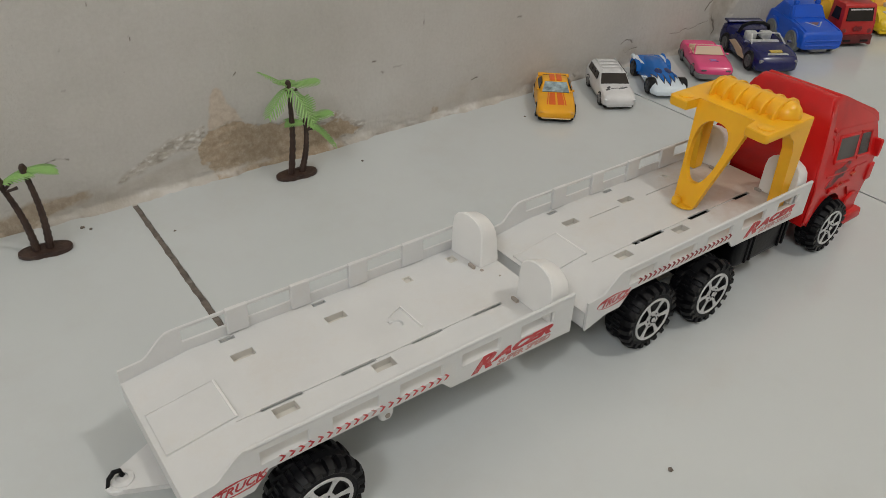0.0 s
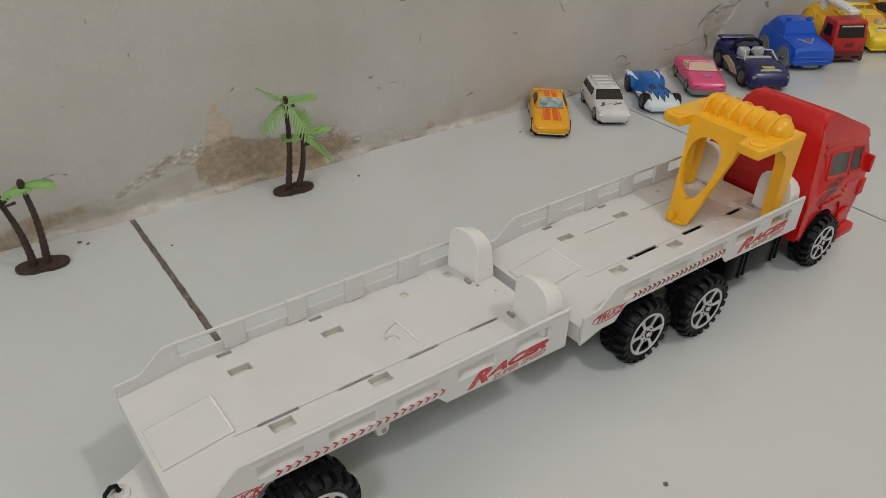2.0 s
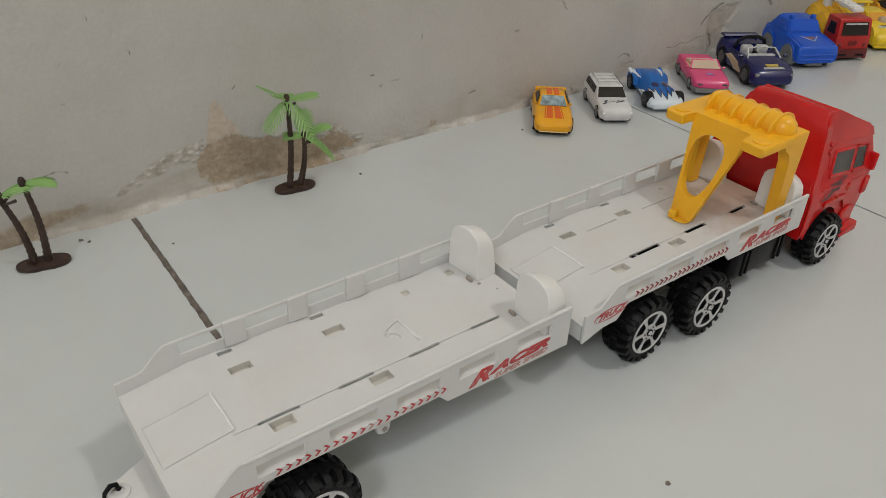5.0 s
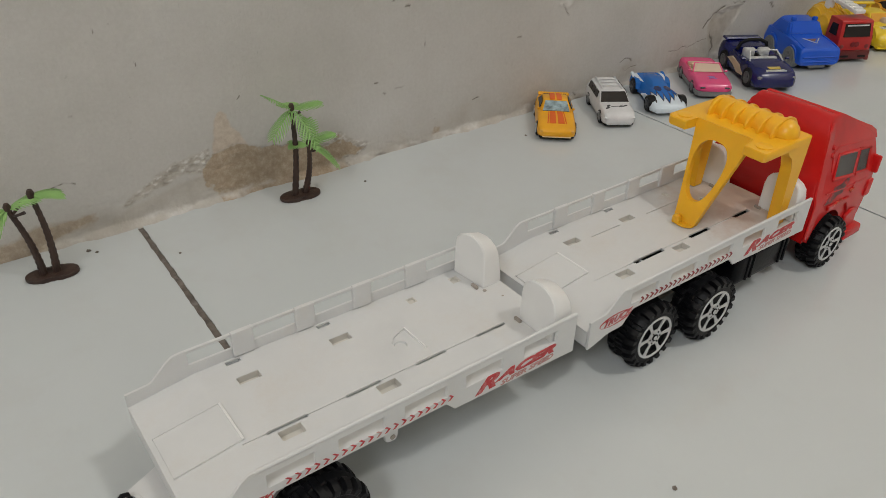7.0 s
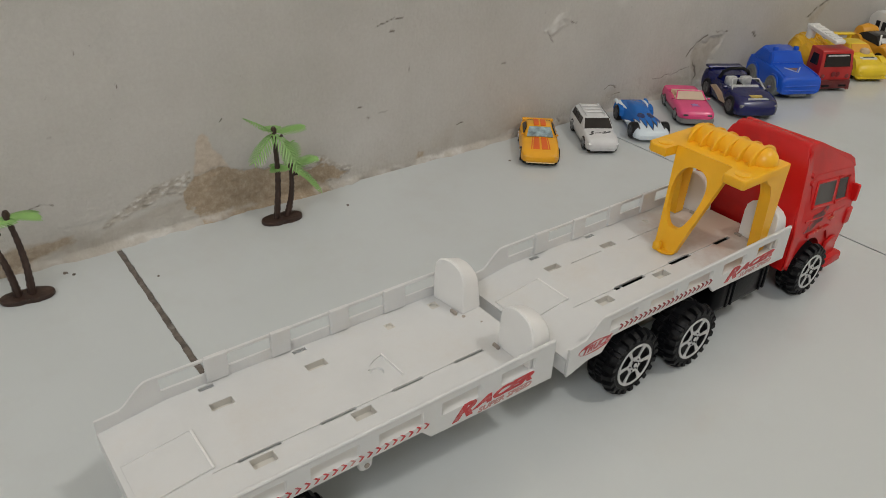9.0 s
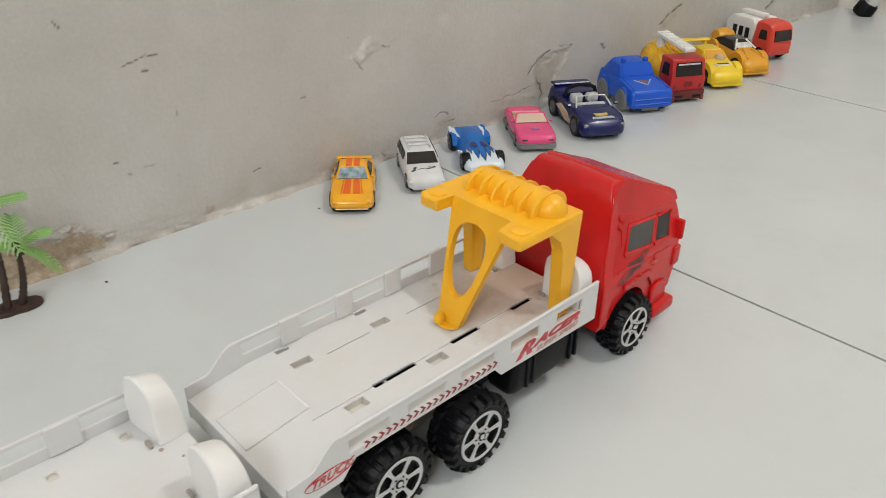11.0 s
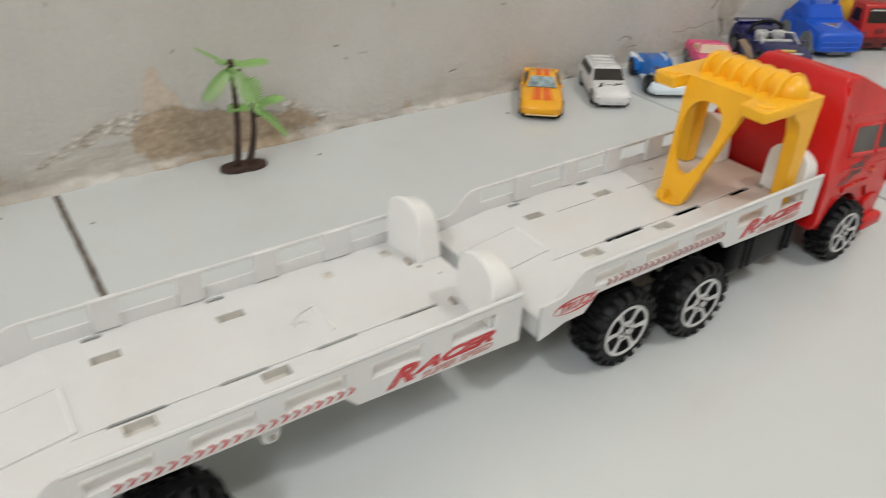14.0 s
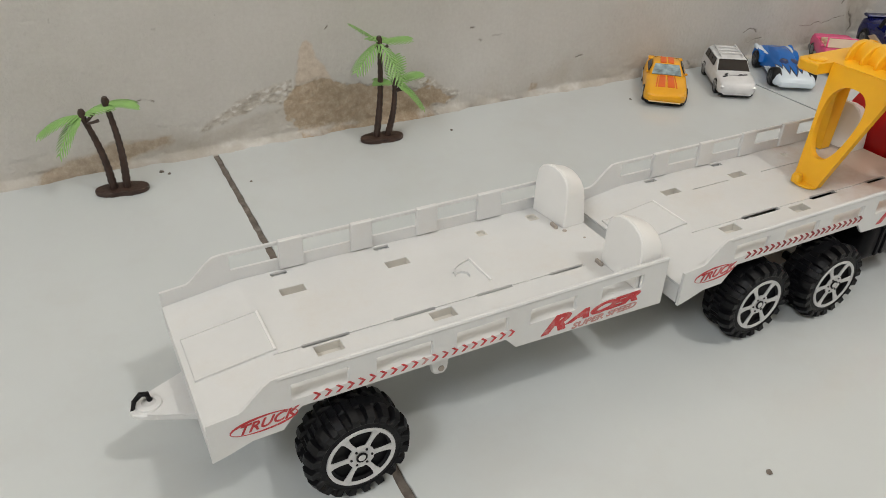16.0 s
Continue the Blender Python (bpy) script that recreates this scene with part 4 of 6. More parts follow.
def cab(parent):
    X = 0.1655      # rear face of the cab in the bed's own place
    z = lambda h: h - DECK

    def piece(name, bm, mat, under, label=""):
        """The cab draws in towards the front and towards the roof."""
        if name not in ("bumper", "mirror", "mirror_arm", "visor_knob"):
            levels, tuck = (0.047, 0.051, 0.058, 0.066, 0.074, 0.082, 0.096), (0.0, 0.03, 0.082, 0.142, 0.202, 0.262, 0.365)
            if len(bm.verts) > 60 or name in ("side_window", "front_quarter_window", "worn_decal"):
                for h in levels[:-1]:
                    bmesh.ops.bisect_plane(bm, geom=bm.verts[:] + bm.edges[:] + bm.faces[:], plane_co=(0, 0, z(h)), plane_no=(0, 0, 1))
            for v in bm.verts:
                along = min(1, max(0, (v.co.x - X) / 0.072))
                v.co.y *= (1 - 0.15 * along) * (1 - float(np.interp(v.co.z, [z(h) for h in levels], tuck)))
        return part(name, bm, mat, under, label)
    arch = [(0.026 + 0.0190 * math.cos(radians(a)), z(0.0165 + 0.0185 * math.sin(radians(a)))) for a in range(165, 14, -10)]
    prof = [(0.0, z(0.0240)), (0.0065, z(0.0240))] + arch + [(0.0460, z(0.018)), (0.0700, z(0.018)), (0.0735, z(0.03)), (0.0740, z(0.048)), (0.0730, z(0.0635)), (0.0712, z(0.0685)), (0.0660, z(0.0718)), (0.0450, z(0.0803)), (0.0280, z(0.0874)), (0.0230, z(0.0894)), (0.0198, z(0.0901)), (0.0176, z(0.0896)), (0.0160, z(0.0880)), (0.0130, z(0.0806)), (0.0085, z(0.0700)), (0.0042, z(0.0602)), (0.0008, z(0.0525)), (0.0, z(0.0480))]
    rows = []
    for y in (-0.0345, -0.017, 0.0, 0.017, 0.0345):
        lift = 0.0008 * (1 - (y / 0.0345) ** 2)
        rows.append([(X + a, y, b + (lift if b > z(0.074) else 0)) for a, b in prof])
    bm = hull(bmesh.new(), rows)
    es = [e for e in bm.edges if abs(abs(e.verts[0].co.y) - 0.0345) < 1e-6 and abs(e.verts[0].co.y - e.verts[1].co.y) < 1e-6 and min(v.co.z for v in e.verts) > z(0.05)]
    bmesh.ops.bevel(bm, geom=es, offset=0.0024, segments=5, affect="EDGES", profile=0.5)
    body = piece("cab_body", bm, RED, parent, "glossy red cab body")
    ORANGEPRINT = material("orange_print", (0.50, 0.08, 0.04), 0.5, vary=0.2, dirt=(0.5, 0.02, 0.02), dirt_amount=0.9, dirt_scale=500)
    scuff = material("scuffed_decal", (0.10, 0.022, 0.022), 0.5, vary=0.6, scale=200, dirt=(0.56, 0.012, 0.012), dirt_amount=2.4, dirt_scale=150)
    for sy in (-1, 1):
        def slab(name, pts, t, mat, label="", bevel=0.0):
            a, b = sorted((sy * 0.0343, sy * (0.0345 + t)))
            piece(name, prism(bmesh.new(), [(X + p, z(q)) for p, q in pts], "y", a, b, bevel, 1), mat, body, label)

        def bar(name, pts, r, out=0.0347, mat=RED):
            piece(name, tube(bmesh.new(), [(X + p, sy * out, z(q)) for p, q in pts], r, 6), mat, body)
        slab("side_window", [(0.0215, 0.0572), (0.0270, 0.0662), (0.0285, 0.0670), (0.0480, 0.0640), (0.0487, 0.0628), (0.0447, 0.0535), (0.0437, 0.0528), (0.0222, 0.0563)], 0.0003, GREYWIN, "dusty grey side window")
        slab("front_quarter_window", [(0.0492, 0.0525), (0.0532, 0.0632), (0.0640, 0.0615), (0.0612, 0.0507)], 0.0003, DARKGLASS, "dark quarter window")
        bar("window_frame", [(0.0205, 0.0556), (0.0265, 0.0678), (0.0498, 0.0645), (0.0448, 0.0518), (0.0205, 0.0556)], 0.0011)
        bar("window_frame", [(0.0512, 0.0645), (0.0652, 0.0624), (0.0622, 0.0498), (0.0472, 0.0515)], 0.0011)
        bar("waist_line", [(0.0140, 0.0495), (0.0440, 0.0455), (0.0640, 0.0440)], 0.0005)
        slab("worn_decal", [(0.0145, 0.0425), (0.0155, 0.0450), (0.0200, 0.0470), (0.0240, 0.0505), (0.0310, 0.0500), (0.0400, 0.0515), (0.0425, 0.0500), (0.0360, 0.0470), (0.0350, 0.0440), (0.0290, 0.0445), (0.0240, 0.0415)], 0.0003, scuff, "dark worn decal on the door")
        slab("door_emblem", [(0.0478, 0.0395), (0.0478, 0.0455), (0.0500, 0.0465), (0.0522, 0.0448), (0.0510, 0.0424), (0.0518, 0.0400)], 0.0007, RED, "", 0.0002)
        slab("rear_frame", [(0.0003, 0.0260), (0.0003, 0.0480), (0.0011, 0.0525), (0.0045, 0.0602), (0.0088, 0.0700), (0.0133, 0.0806), (0.0160, 0.0866), (0.0200, 0.0866), (0.0192, 0.0806), (0.0150, 0.0700), (0.0110, 0.0602), (0.0082, 0.0525), (0.0072, 0.0480), (0.0066, 0.0262)], 0.0012, RED, "", 0.0006)
        bar("drip_rail", [(0.0190, 0.0600), (0.0198, 0.0665), (0.0215, 0.0708), (0.0270, 0.0718), (0.0500, 0.0687), (0.0685, 0.0660)], 0.0006, 0.0345)
        for p, q in ((0.0195, 0.0735), (0.0185, 0.0695)):
            piece("hinge", tube(bmesh.new(), [(X + p, sy * 0.0340, z(q)), (X + p, sy * 0.0362, z(q))], [0.0016, 0.0011], 10), RED, body)
        for p, q, w in ((0.0445, 0.0418, 0.0048), (0.0300, 0.0390, 0.0016), (0.0265, 0.0388, 0.0010), (0.0345, 0.0395, 0.0012)):
            slab("print_bar", [(p, q), (p, q + 0.0007), (p + w, q + 0.0010), (p + w, q + 0.0003)], 0.0015, ORANGEPRINT, "worn orange bar of print")
        slab("side_step", [(0.0200, 0.0405), (0.0460, 0.0385), (0.0500, 0.0290), (0.0490, 0.0270), (0.0440, 0.0360), (0.0200, 0.0375)], 0.0014, RED, "", 0.0005)
        slab("foot_step", [(0.0500, 0.0145), (0.0485, 0.0250), (0.0560, 0.0270), (0.0640, 0.0250), (0.0650, 0.0135)], 0.0022, RED, "", 0.0008)
        piece("mirror", box(bmesh.new(), X + 0.0700, X + 0.0728, sy * 0.0275 - 0.0047, sy * 0.0275 + 0.0047, z(0.0455), z(0.0565), 0.0012), RED, body)
        piece("mirror_arm", box(bmesh.new(), X + 0.0640, X + 0.0710, sy * 0.0262 - 0.001, sy * 0.0262 + 0.001, z(0.0500), z(0.0530), 0.0004, 1), RED, body)
        piece("corner_lamp", box(bmesh.new(), X + 0.0690, X + 0.0755, sy * 0.0300 - 0.0062, sy * 0.0300 + 0.0062, z(0.0300), z(0.0410), 0.0014), RED, body)
        piece("visor_knob", box(bmesh.new(), X + 0.0650, X + 0.0722, sy * 0.0195 - 0.0042, sy * 0.0195 + 0.0042, z(0.0625), z(0.0695), 0.0018), RED, body)
    piece("windscreen", prism(bmesh.new(), [(X + 0.0743, z(0.046)), (X + 0.0733, z(0.0620)), (X + 0.0720, z(0.0620)), (X + 0.0730, z(0.046))], "y", -0.0305, 0.0305), DARKGLASS, body, "dark windscreen")
    piece("bumper", box(bmesh.new(), X + 0.0490, X + 0.0690, -0.0355, 0.0355, z(0.0078), z(0.0148), 0.0020), RED, body)
    cap = [(0.0235, 0.0880), (0.0262, 0.0900), (0.0300, 0.0886), (0.0450, 0.0821), (0.0655, 0.0737), (0.0718, 0.0703), (0.0740, 0.0652), (0.0718, 0.0648), (0.0660, 0.0700), (0.0450, 0.0785), (0.0280, 0.0855)]
    piece("roof_cap", prism(bmesh.new(), [(X + p, z(q)) for p, q in cap], "y", -0.0341, 0.0341, 0.0030, 5), RED, body, "rounded red roof and visor")
    piece("roof_latch", box(bmesh.new(), X + 0.0520, X + 0.0550, -0.0035, 0.0015, z(0.0770), z(0.0785), 0.0006, 1), RED, body)


cab(lorry)


def cargo_frame(parent):
    """The yellow frame with a ribbed drum that stands on the lorry's bed."""
    U = lambda x: x - 0.1155
    V = lambda y: y - YC
    z = lambda h: h - DECK
    plate = [(U(0.2365), V(-0.2138)), (U(0.2262), V(-0.2142)), (U(0.2262), V(-0.2045)), (U(0.2285), V(-0.2018)), (U(0.2655), V(-0.2018)), (U(0.2655), V(-0.2600)), (U(0.2270), V(-0.2605)), (U(0.2258), V(-0.2590)), (U(0.2262), V(-0.2480)), (U(0.2365), V(-0.2470))]
    top = part("top_plate", prism(bmesh.new(), plate, "z", z(0.0860), z(0.0908), 0.0005, 1), YELLOW, parent)
    # drum with ribs and round ends, sunk into the plate
    c0, c1 = -0.0215, 0.0185
    prof = [(0.0004, c0 - 0.0062)] + [(0.0072 * math.sin(math.radians(a)), c0 - 0.0062 * math.cos(math.radians(a))) for a in (15, 30, 50, 70, 85)]
    prof += [(0.0072, c1 - 0.0006), (0.0064, c1 + 0.0010), (0.0004, c1 + 0.0012)]
    part("drum", lathe(bmesh.new(), prof, (U(0.2545), V(-0.2305), z(0.0912)), "y", 36), YELLOW, top, "yellow ribbed drum")
    for k in range(6):
        c = V(-0.2305) + c0 + 0.0016 + 0.0072 * k
        ring = []
        for i in range(36):
            a = 2 * math.pi * i / 36
            ring.append((U(0.2545) + 0.0112 * math.copysign(abs(math.cos(a)) ** 0.8, math.cos(a)), z(0.0912) + (0.0077 if k == 0 else 0.0071) * math.sin(a)))
        part("rib", prism(bmesh.new(), ring, "y", c - 0.0008, c + 0.0008, 0.0005, 2), YELLOW, top)

    # leaning front leg with an oval opening
    def leg_point(s, w):
        # s from foot to head, w across
        x = 0.2178 + (0.2364 - 0.2178) * s
        h = 0.0426 + (0.0905 - 0.0426) * s
        half = 0.0062 + (0.0168 - 0.0062) * min(1, s) ** 1.05
        y = -0.2305 + 0.0003 * s + w * half
        return (U(x), V(y), z(h))
    n = 40
    outer, inner = [], []
    for k in range(n):
        a = 2 * math.pi * k / n
        c, s = math.cos(a), math.sin(a)
        m = max(abs(c), abs(s))
        outer.append(leg_point(0.5 + 0.5 * s / m, c / m))
        inner.append(leg_point(0.540 + 0.315 * math.copysign(abs(s) ** 0.85, s), 0.075 + 0.765 * math.copysign(abs(c) ** 0.8, c) * (1 - 0.06 * s)))
    verts = outer + inner
    faces = [[k, (k + 1) % n, n + (k + 1) % n, n + k] for k in range(n)]
    part("front_leg", solid(bmesh.new(), verts, faces, (0.0032, 0, -0.0002)), YELLOW, parent)
    part("foot_knob", lathe(bmesh.new(), [(0.0024, 0.0), (0.0024, 0.0026), (0.0017, 0.0038), (0.0004, 0.0042)], (U(0.2158), V(-0.2275), z(0.0424)), "z", 16), YELLOW, parent)
    part("foot_pad", prism(bmesh.new(), [(U(0.2182 + 0.0056 * math.cos(a) * 0.8), V(-0.2305 + 0.0060 * math.sin(a))) for a in [2 * math.pi * k / 20 for k in range(20)]], "z", z(0.0417), z(0.0428), 0.0003, 1), YELLOW, parent)
    for y0, y1 in ((-0.2600, -0.2540), (-0.2080, -0.2020)):
        pts = [(U(0.2555), z(0.0417)), (U(0.2625), z(0.0417)), (U(0.2655), z(0.0870)), (U(0.2440), z(0.0870)), (U(0.2480), z(0.0850)), (U(0.2525), z(0.0815)), (U(0.2550), z(0.0750))]
        part("rear_leg", prism(bmesh.new(), pts, "y", V(y0), V(y1), 0.0006, 1), YELLOW, parent)
        part("edge_web", prism(bmesh.new(), [(U(0.2300), z(0.0856)), (U(0.2300), z(0.0870)), (U(0.2600), z(0.0870)), (U(0.2600), z(0.0850))], "y", V(y0 + 0.001), V(y1 - 0.001)), YELLOW, top)
    web = [(V(-0.2540), z(0.0740)), (V(-0.2525), z(0.0790)), (V(-0.2480), z(0.0830)), (V(-0.2140), z(0.0830)), (V(-0.2095), z(0.0790)), (V(-0.2080), z(0.0740)), (V(-0.2080), z(0.0870)), (V(-0.2540), z(0.0870))]
    part("rear_web", prism(bmesh.new(), web, "x", U(0.2600), U(0.2640)), YELLOW, parent)
    for y in (-0.2545, -0.2080):
        part("plate_boss", lathe(bmesh.new(), [(0.0040, 0.0), (0.0040, 0.0004), (0.0034, 0.0006)], (U(0.2330), V(y), z(0.0908)), "z", 20), YELLOW, top)


cargo_frame(lorry)


# ---- toy cars along the wall ----
def paint(name, colour, rough=0.25, **k):
    return material(name, colour, rough, vary=0.06, coat=0.12, bump=0.02, bscale=800, **k)


ORANGE = paint("orange_enamel", (0.86, 0.40, 0.012))
STRIPE = paint("red_stripe", (0.78, 0.13, 0.01))
CARWHITE = paint("white_enamel", (0.68, 0.68, 0.68), dirt=(0.4, 0.38, 0.36), dirt_amount=0.3, dirt_scale=150)
CARBLUE = paint("blue_enamel", (0.004, 0.13, 0.48))
PALEBLUE = paint("pale_blue_enamel", (0.66, 0.74, 0.80))
PINK = paint("pink_enamel", (0.74, 0.075, 0.22))
TAN = material("tan_interior", (0.56, 0.42, 0.28), 0.5)
NAVY = paint("navy_enamel", (0.005, 0.008, 0.085))
TOYBLUE = material("blue_toy_plastic", (0.006, 0.09, 0.57), 0.28, bump=0.05, spec=0.5)
TOYRED = material("red_toy_plastic", (0.47, 0.02, 0.018), 0.32, bump=0.03)
SCARLET = material("scarlet_toy_plastic", (0.68, 0.06, 0.035), 0.35, bump=0.03)
TOYYELLOW = material("yellow_toy_plastic", (0.82, 0.58, 0.02), 0.33, bump=0.03)
AMBER = material("amber_toy_plastic", (0.72, 0.33, 0.015), 0.35, bump=0.03)
CLEARAMBER = material("clear_amber_plastic", (0.86, 0.50, 0.03), 0.3, bump=0.03, subsurf=0.4)
GREYPL = material("grey_plastic", (0.19, 0.19, 0.19), 0.45)
SMOKE = material("smoky_glass", (0.022, 0.018, 0.016), 0.15, spec=0.35)
SILVERGLASS = material("silvery_glass", (0.32, 0.42, 0.45), 0.12, metal=0.3, vary=0.5, scale=250)
PALESILVER = material("silver_plastic", (0.62, 0.63, 0.63), 0.3, metal=0.4, vary=0.2, scale=200)
GOLD = material("gold_print", (0.62, 0.45, 0.08), 0.4)
INK = material("black_print", (0.02, 0.02, 0.025), 0.4)
MILK = material("white_toy_plastic", (0.78, 0.77, 0.74), 0.35)


def refine(sections, n=4):
    """The same cross sections with smooth ones between them, which never overshoot."""
    a = np.array(sections, float)
    y = a[:, 0]
    d = np.diff(a, axis=0) / np.diff(y)[:, None]
    m = np.zeros_like(a)
    m[0], m[-1] = d[0], d[-1]
    same = d[:-1] * d[1:] > 0
    m[1:-1] = np.where(same, 2 * d[:-1] * d[1:] / np.where(same, d[:-1] + d[1:], 1), 0)
    rows = [tuple(a[0])]
    for i in range(len(y) - 1):
        h = y[i + 1] - y[i]
        for k in range(1, n + 1):
            t = k / n
            p = (2 * t ** 3 - 3 * t * t + 1) * a[i] + (t ** 3 - 2 * t * t + t) * h * m[i] + (3 * t * t - 2 * t ** 3) * a[i + 1] + (t ** 3 - t * t) * h * m[i + 1]
            rows.append((y[i] + h * t, *p[1:]))
    return rows


def shell(bm, sections):
    """A car body skinned over cross sections: rows of y, half width, underside, belt height, crown, waist."""
    rings = []
    for y, hw, z0, z1, crown, waist in refine(sections):
        h = z1 - z0
        half = [(hw * 0.80, z0), (hw * 0.97, z0 + 0.12 * h), (hw, z0 + 0.45 * h), (hw * waist, z0 + 0.80 * h), (hw * waist * 0.94, z1 - 0.02 * h), (hw * waist * 0.80, z1 + crown * 0.45), (hw * 0.40, z1 + crown * 0.92), (0.0, z1 + crown)]
        rings.append([(x, y, z) for x, z in half] + [(-x, y, z) for x, z in half[-2::-1]])
    return hull(bm, rings)


def on_top(bm, sections, path, lift=0.00022):
    """A thin print laid over a body's upper skin: path holds rows of y and two x."""
    sections = refine(sections)

    def top(x, y):
        for a, b in zip(sections, sections[1:]):
            if a[0] <= y <= b[0]:
                f = (y - a[0]) / (b[0] - a[0])
                hw, z0, z1, cr, wa = [a[i] + (b[i] - a[i]) * f for i in range(1, 6)]
                knots = [(0.0, z1 + cr), (hw * 0.40, z1 + cr * 0.92), (hw * wa * 0.80, z1 + cr * 0.45), (hw * wa * 0.94, z1 - 0.02 * (z1 - z0)), (hw * wa, z0 + 0.8 * (z1 - z0)), (hw, z0 + 0.45 * (z1 - z0))]
                for (xa, za), (xb, zb) in zip(knots, knots[1:]):
                    if abs(x) <= xb:
                        return za + (zb - za) * (abs(x) - xa) / (xb - xa + 1e-9)
                return knots[-1][1]
        return sections[-1][3]
    verts, faces = [], []
    ys = sorted({p[0] for p in path} | {q[0] for q in sections if path[0][0] < q[0] < path[-1][0]})
    for y in ys:
        for a, b in zip(path, path[1:]):
            if a[0] <= y <= b[0]:
                f = (y - a[0]) / (b[0] - a[0])
                x0, x1 = a[1] + (b[1] - a[1]) * f, a[2] + (b[2] - a[2]) * f
                break
        for i in range(4):
            x = x0 + (x1 - x0) * i / 3
            verts.append((x, y, top(x, y) + lift))
    for k in range(len(ys) - 1):
        for i in range(3):
            faces.append([k * 4 + i, k * 4 + i + 1, k * 4 + 5 + i, k * 4 + 4 + i])
    return solid(bm, verts, faces, (0, 0, -2 * lift))


def cabin(bm, rows):
    """Greenhouse over four rows: y, half width below, height below, half width above, height above."""
    rings = []
    for y, hb, zb, ht, zt in rows:
        rings.append([(hb, y, zb), (ht + (hb - ht) * 0.12, y, zb + (zt - zb) * 0.88), (ht * 0.85, y, zt), (0, y, zt + 0.0004), (-ht * 0.85, y, zt), (-ht - (hb - ht) * 0.12, y, zb + (zt - zb) * 0.88), (-hb, y, zb)])
    return hull(bm, rings)


def quad_panel(bm, corners, thick):
    """A pane on four corners, laid proud of the surface by thick."""
    c = [Vector(p) for p in corners]
    n = (c[1] - c[0]).cross(c[3] - c[0]).normalized()
    lo, hi = [bm.verts.new(p - n * thick) for p in c], [bm.verts.new(p + n * thick) for p in c]
    bm.faces.new(lo[::-1])
    bm.faces.new(hi)
    for i in range(4):
        j = (i + 1) % 4
        bm.faces.new((lo[i], lo[j], hi[j], hi[i]))
    return bm


def car_wheels(parent, track, axles, r, w, rimmat, tyremat=None):
    tyre = finish("tyre", lathe(bmesh.new(), [(r * 0.55, 0.0003), (r * 0.9, 0.0), (r, w * 0.18), (r, w * 0.85), (r * 0.9, w), (r * 0.3, w)], seg=20), tyremat or RUBBER)
    bm = lathe(bmesh.new(), [(r * 0.62, 0.0002), (r * 0.58, -0.0002), (r * 0.45, 0.0004), (r * 0.2, 0.0003), (r * 0.15, -0.0003), (0.0001, -0.0003)], seg=16)
    for k in range(5):
        a = 2 * math.pi * k / 5
        d, t = Vector((math.cos(a), 0, math.sin(a))), Vector((-math.sin(a), 0, math.cos(a)))
        hull(bm, [[d * rr - t * r * 0.1 + Vector((0, f, 0)) for f in (0.0005, -0.0003)] + [d * rr + t * r * 0.1 + Vector((0, f, 0)) for f in (-0.0003, 0.0005)] for rr in (r * 0.1, r * 0.58)])
    rim = finish("rim", bm, rimmat)
    for ya in axles:
        for sx in (-1, 1):
            hub = part("wheel", tyre, None, parent)
            hub.matrix_local = pose(sx * track, ya, r, 0, 0, -90 * -sx)
            part("rim", rim, None, hub, "pale metal rim" if rimmat is SILVER else "")


def toy_car(name, label, front, turn, length, size=1.0, group="toy cars along the wall"):
    """A thing whose front bumper stands at front on the floor; it looks along its own -y."""
    a = radians(turn)
    d = Vector((-math.sin(a), -math.cos(a)))
    c = Vector(front) - d * (size * length / 2 + 0.001)
    return thing(name, pose(c.x, c.y, 0, 0, 0, -turn) @ Matrix.Scale(size, 4), label, "toy car", group)


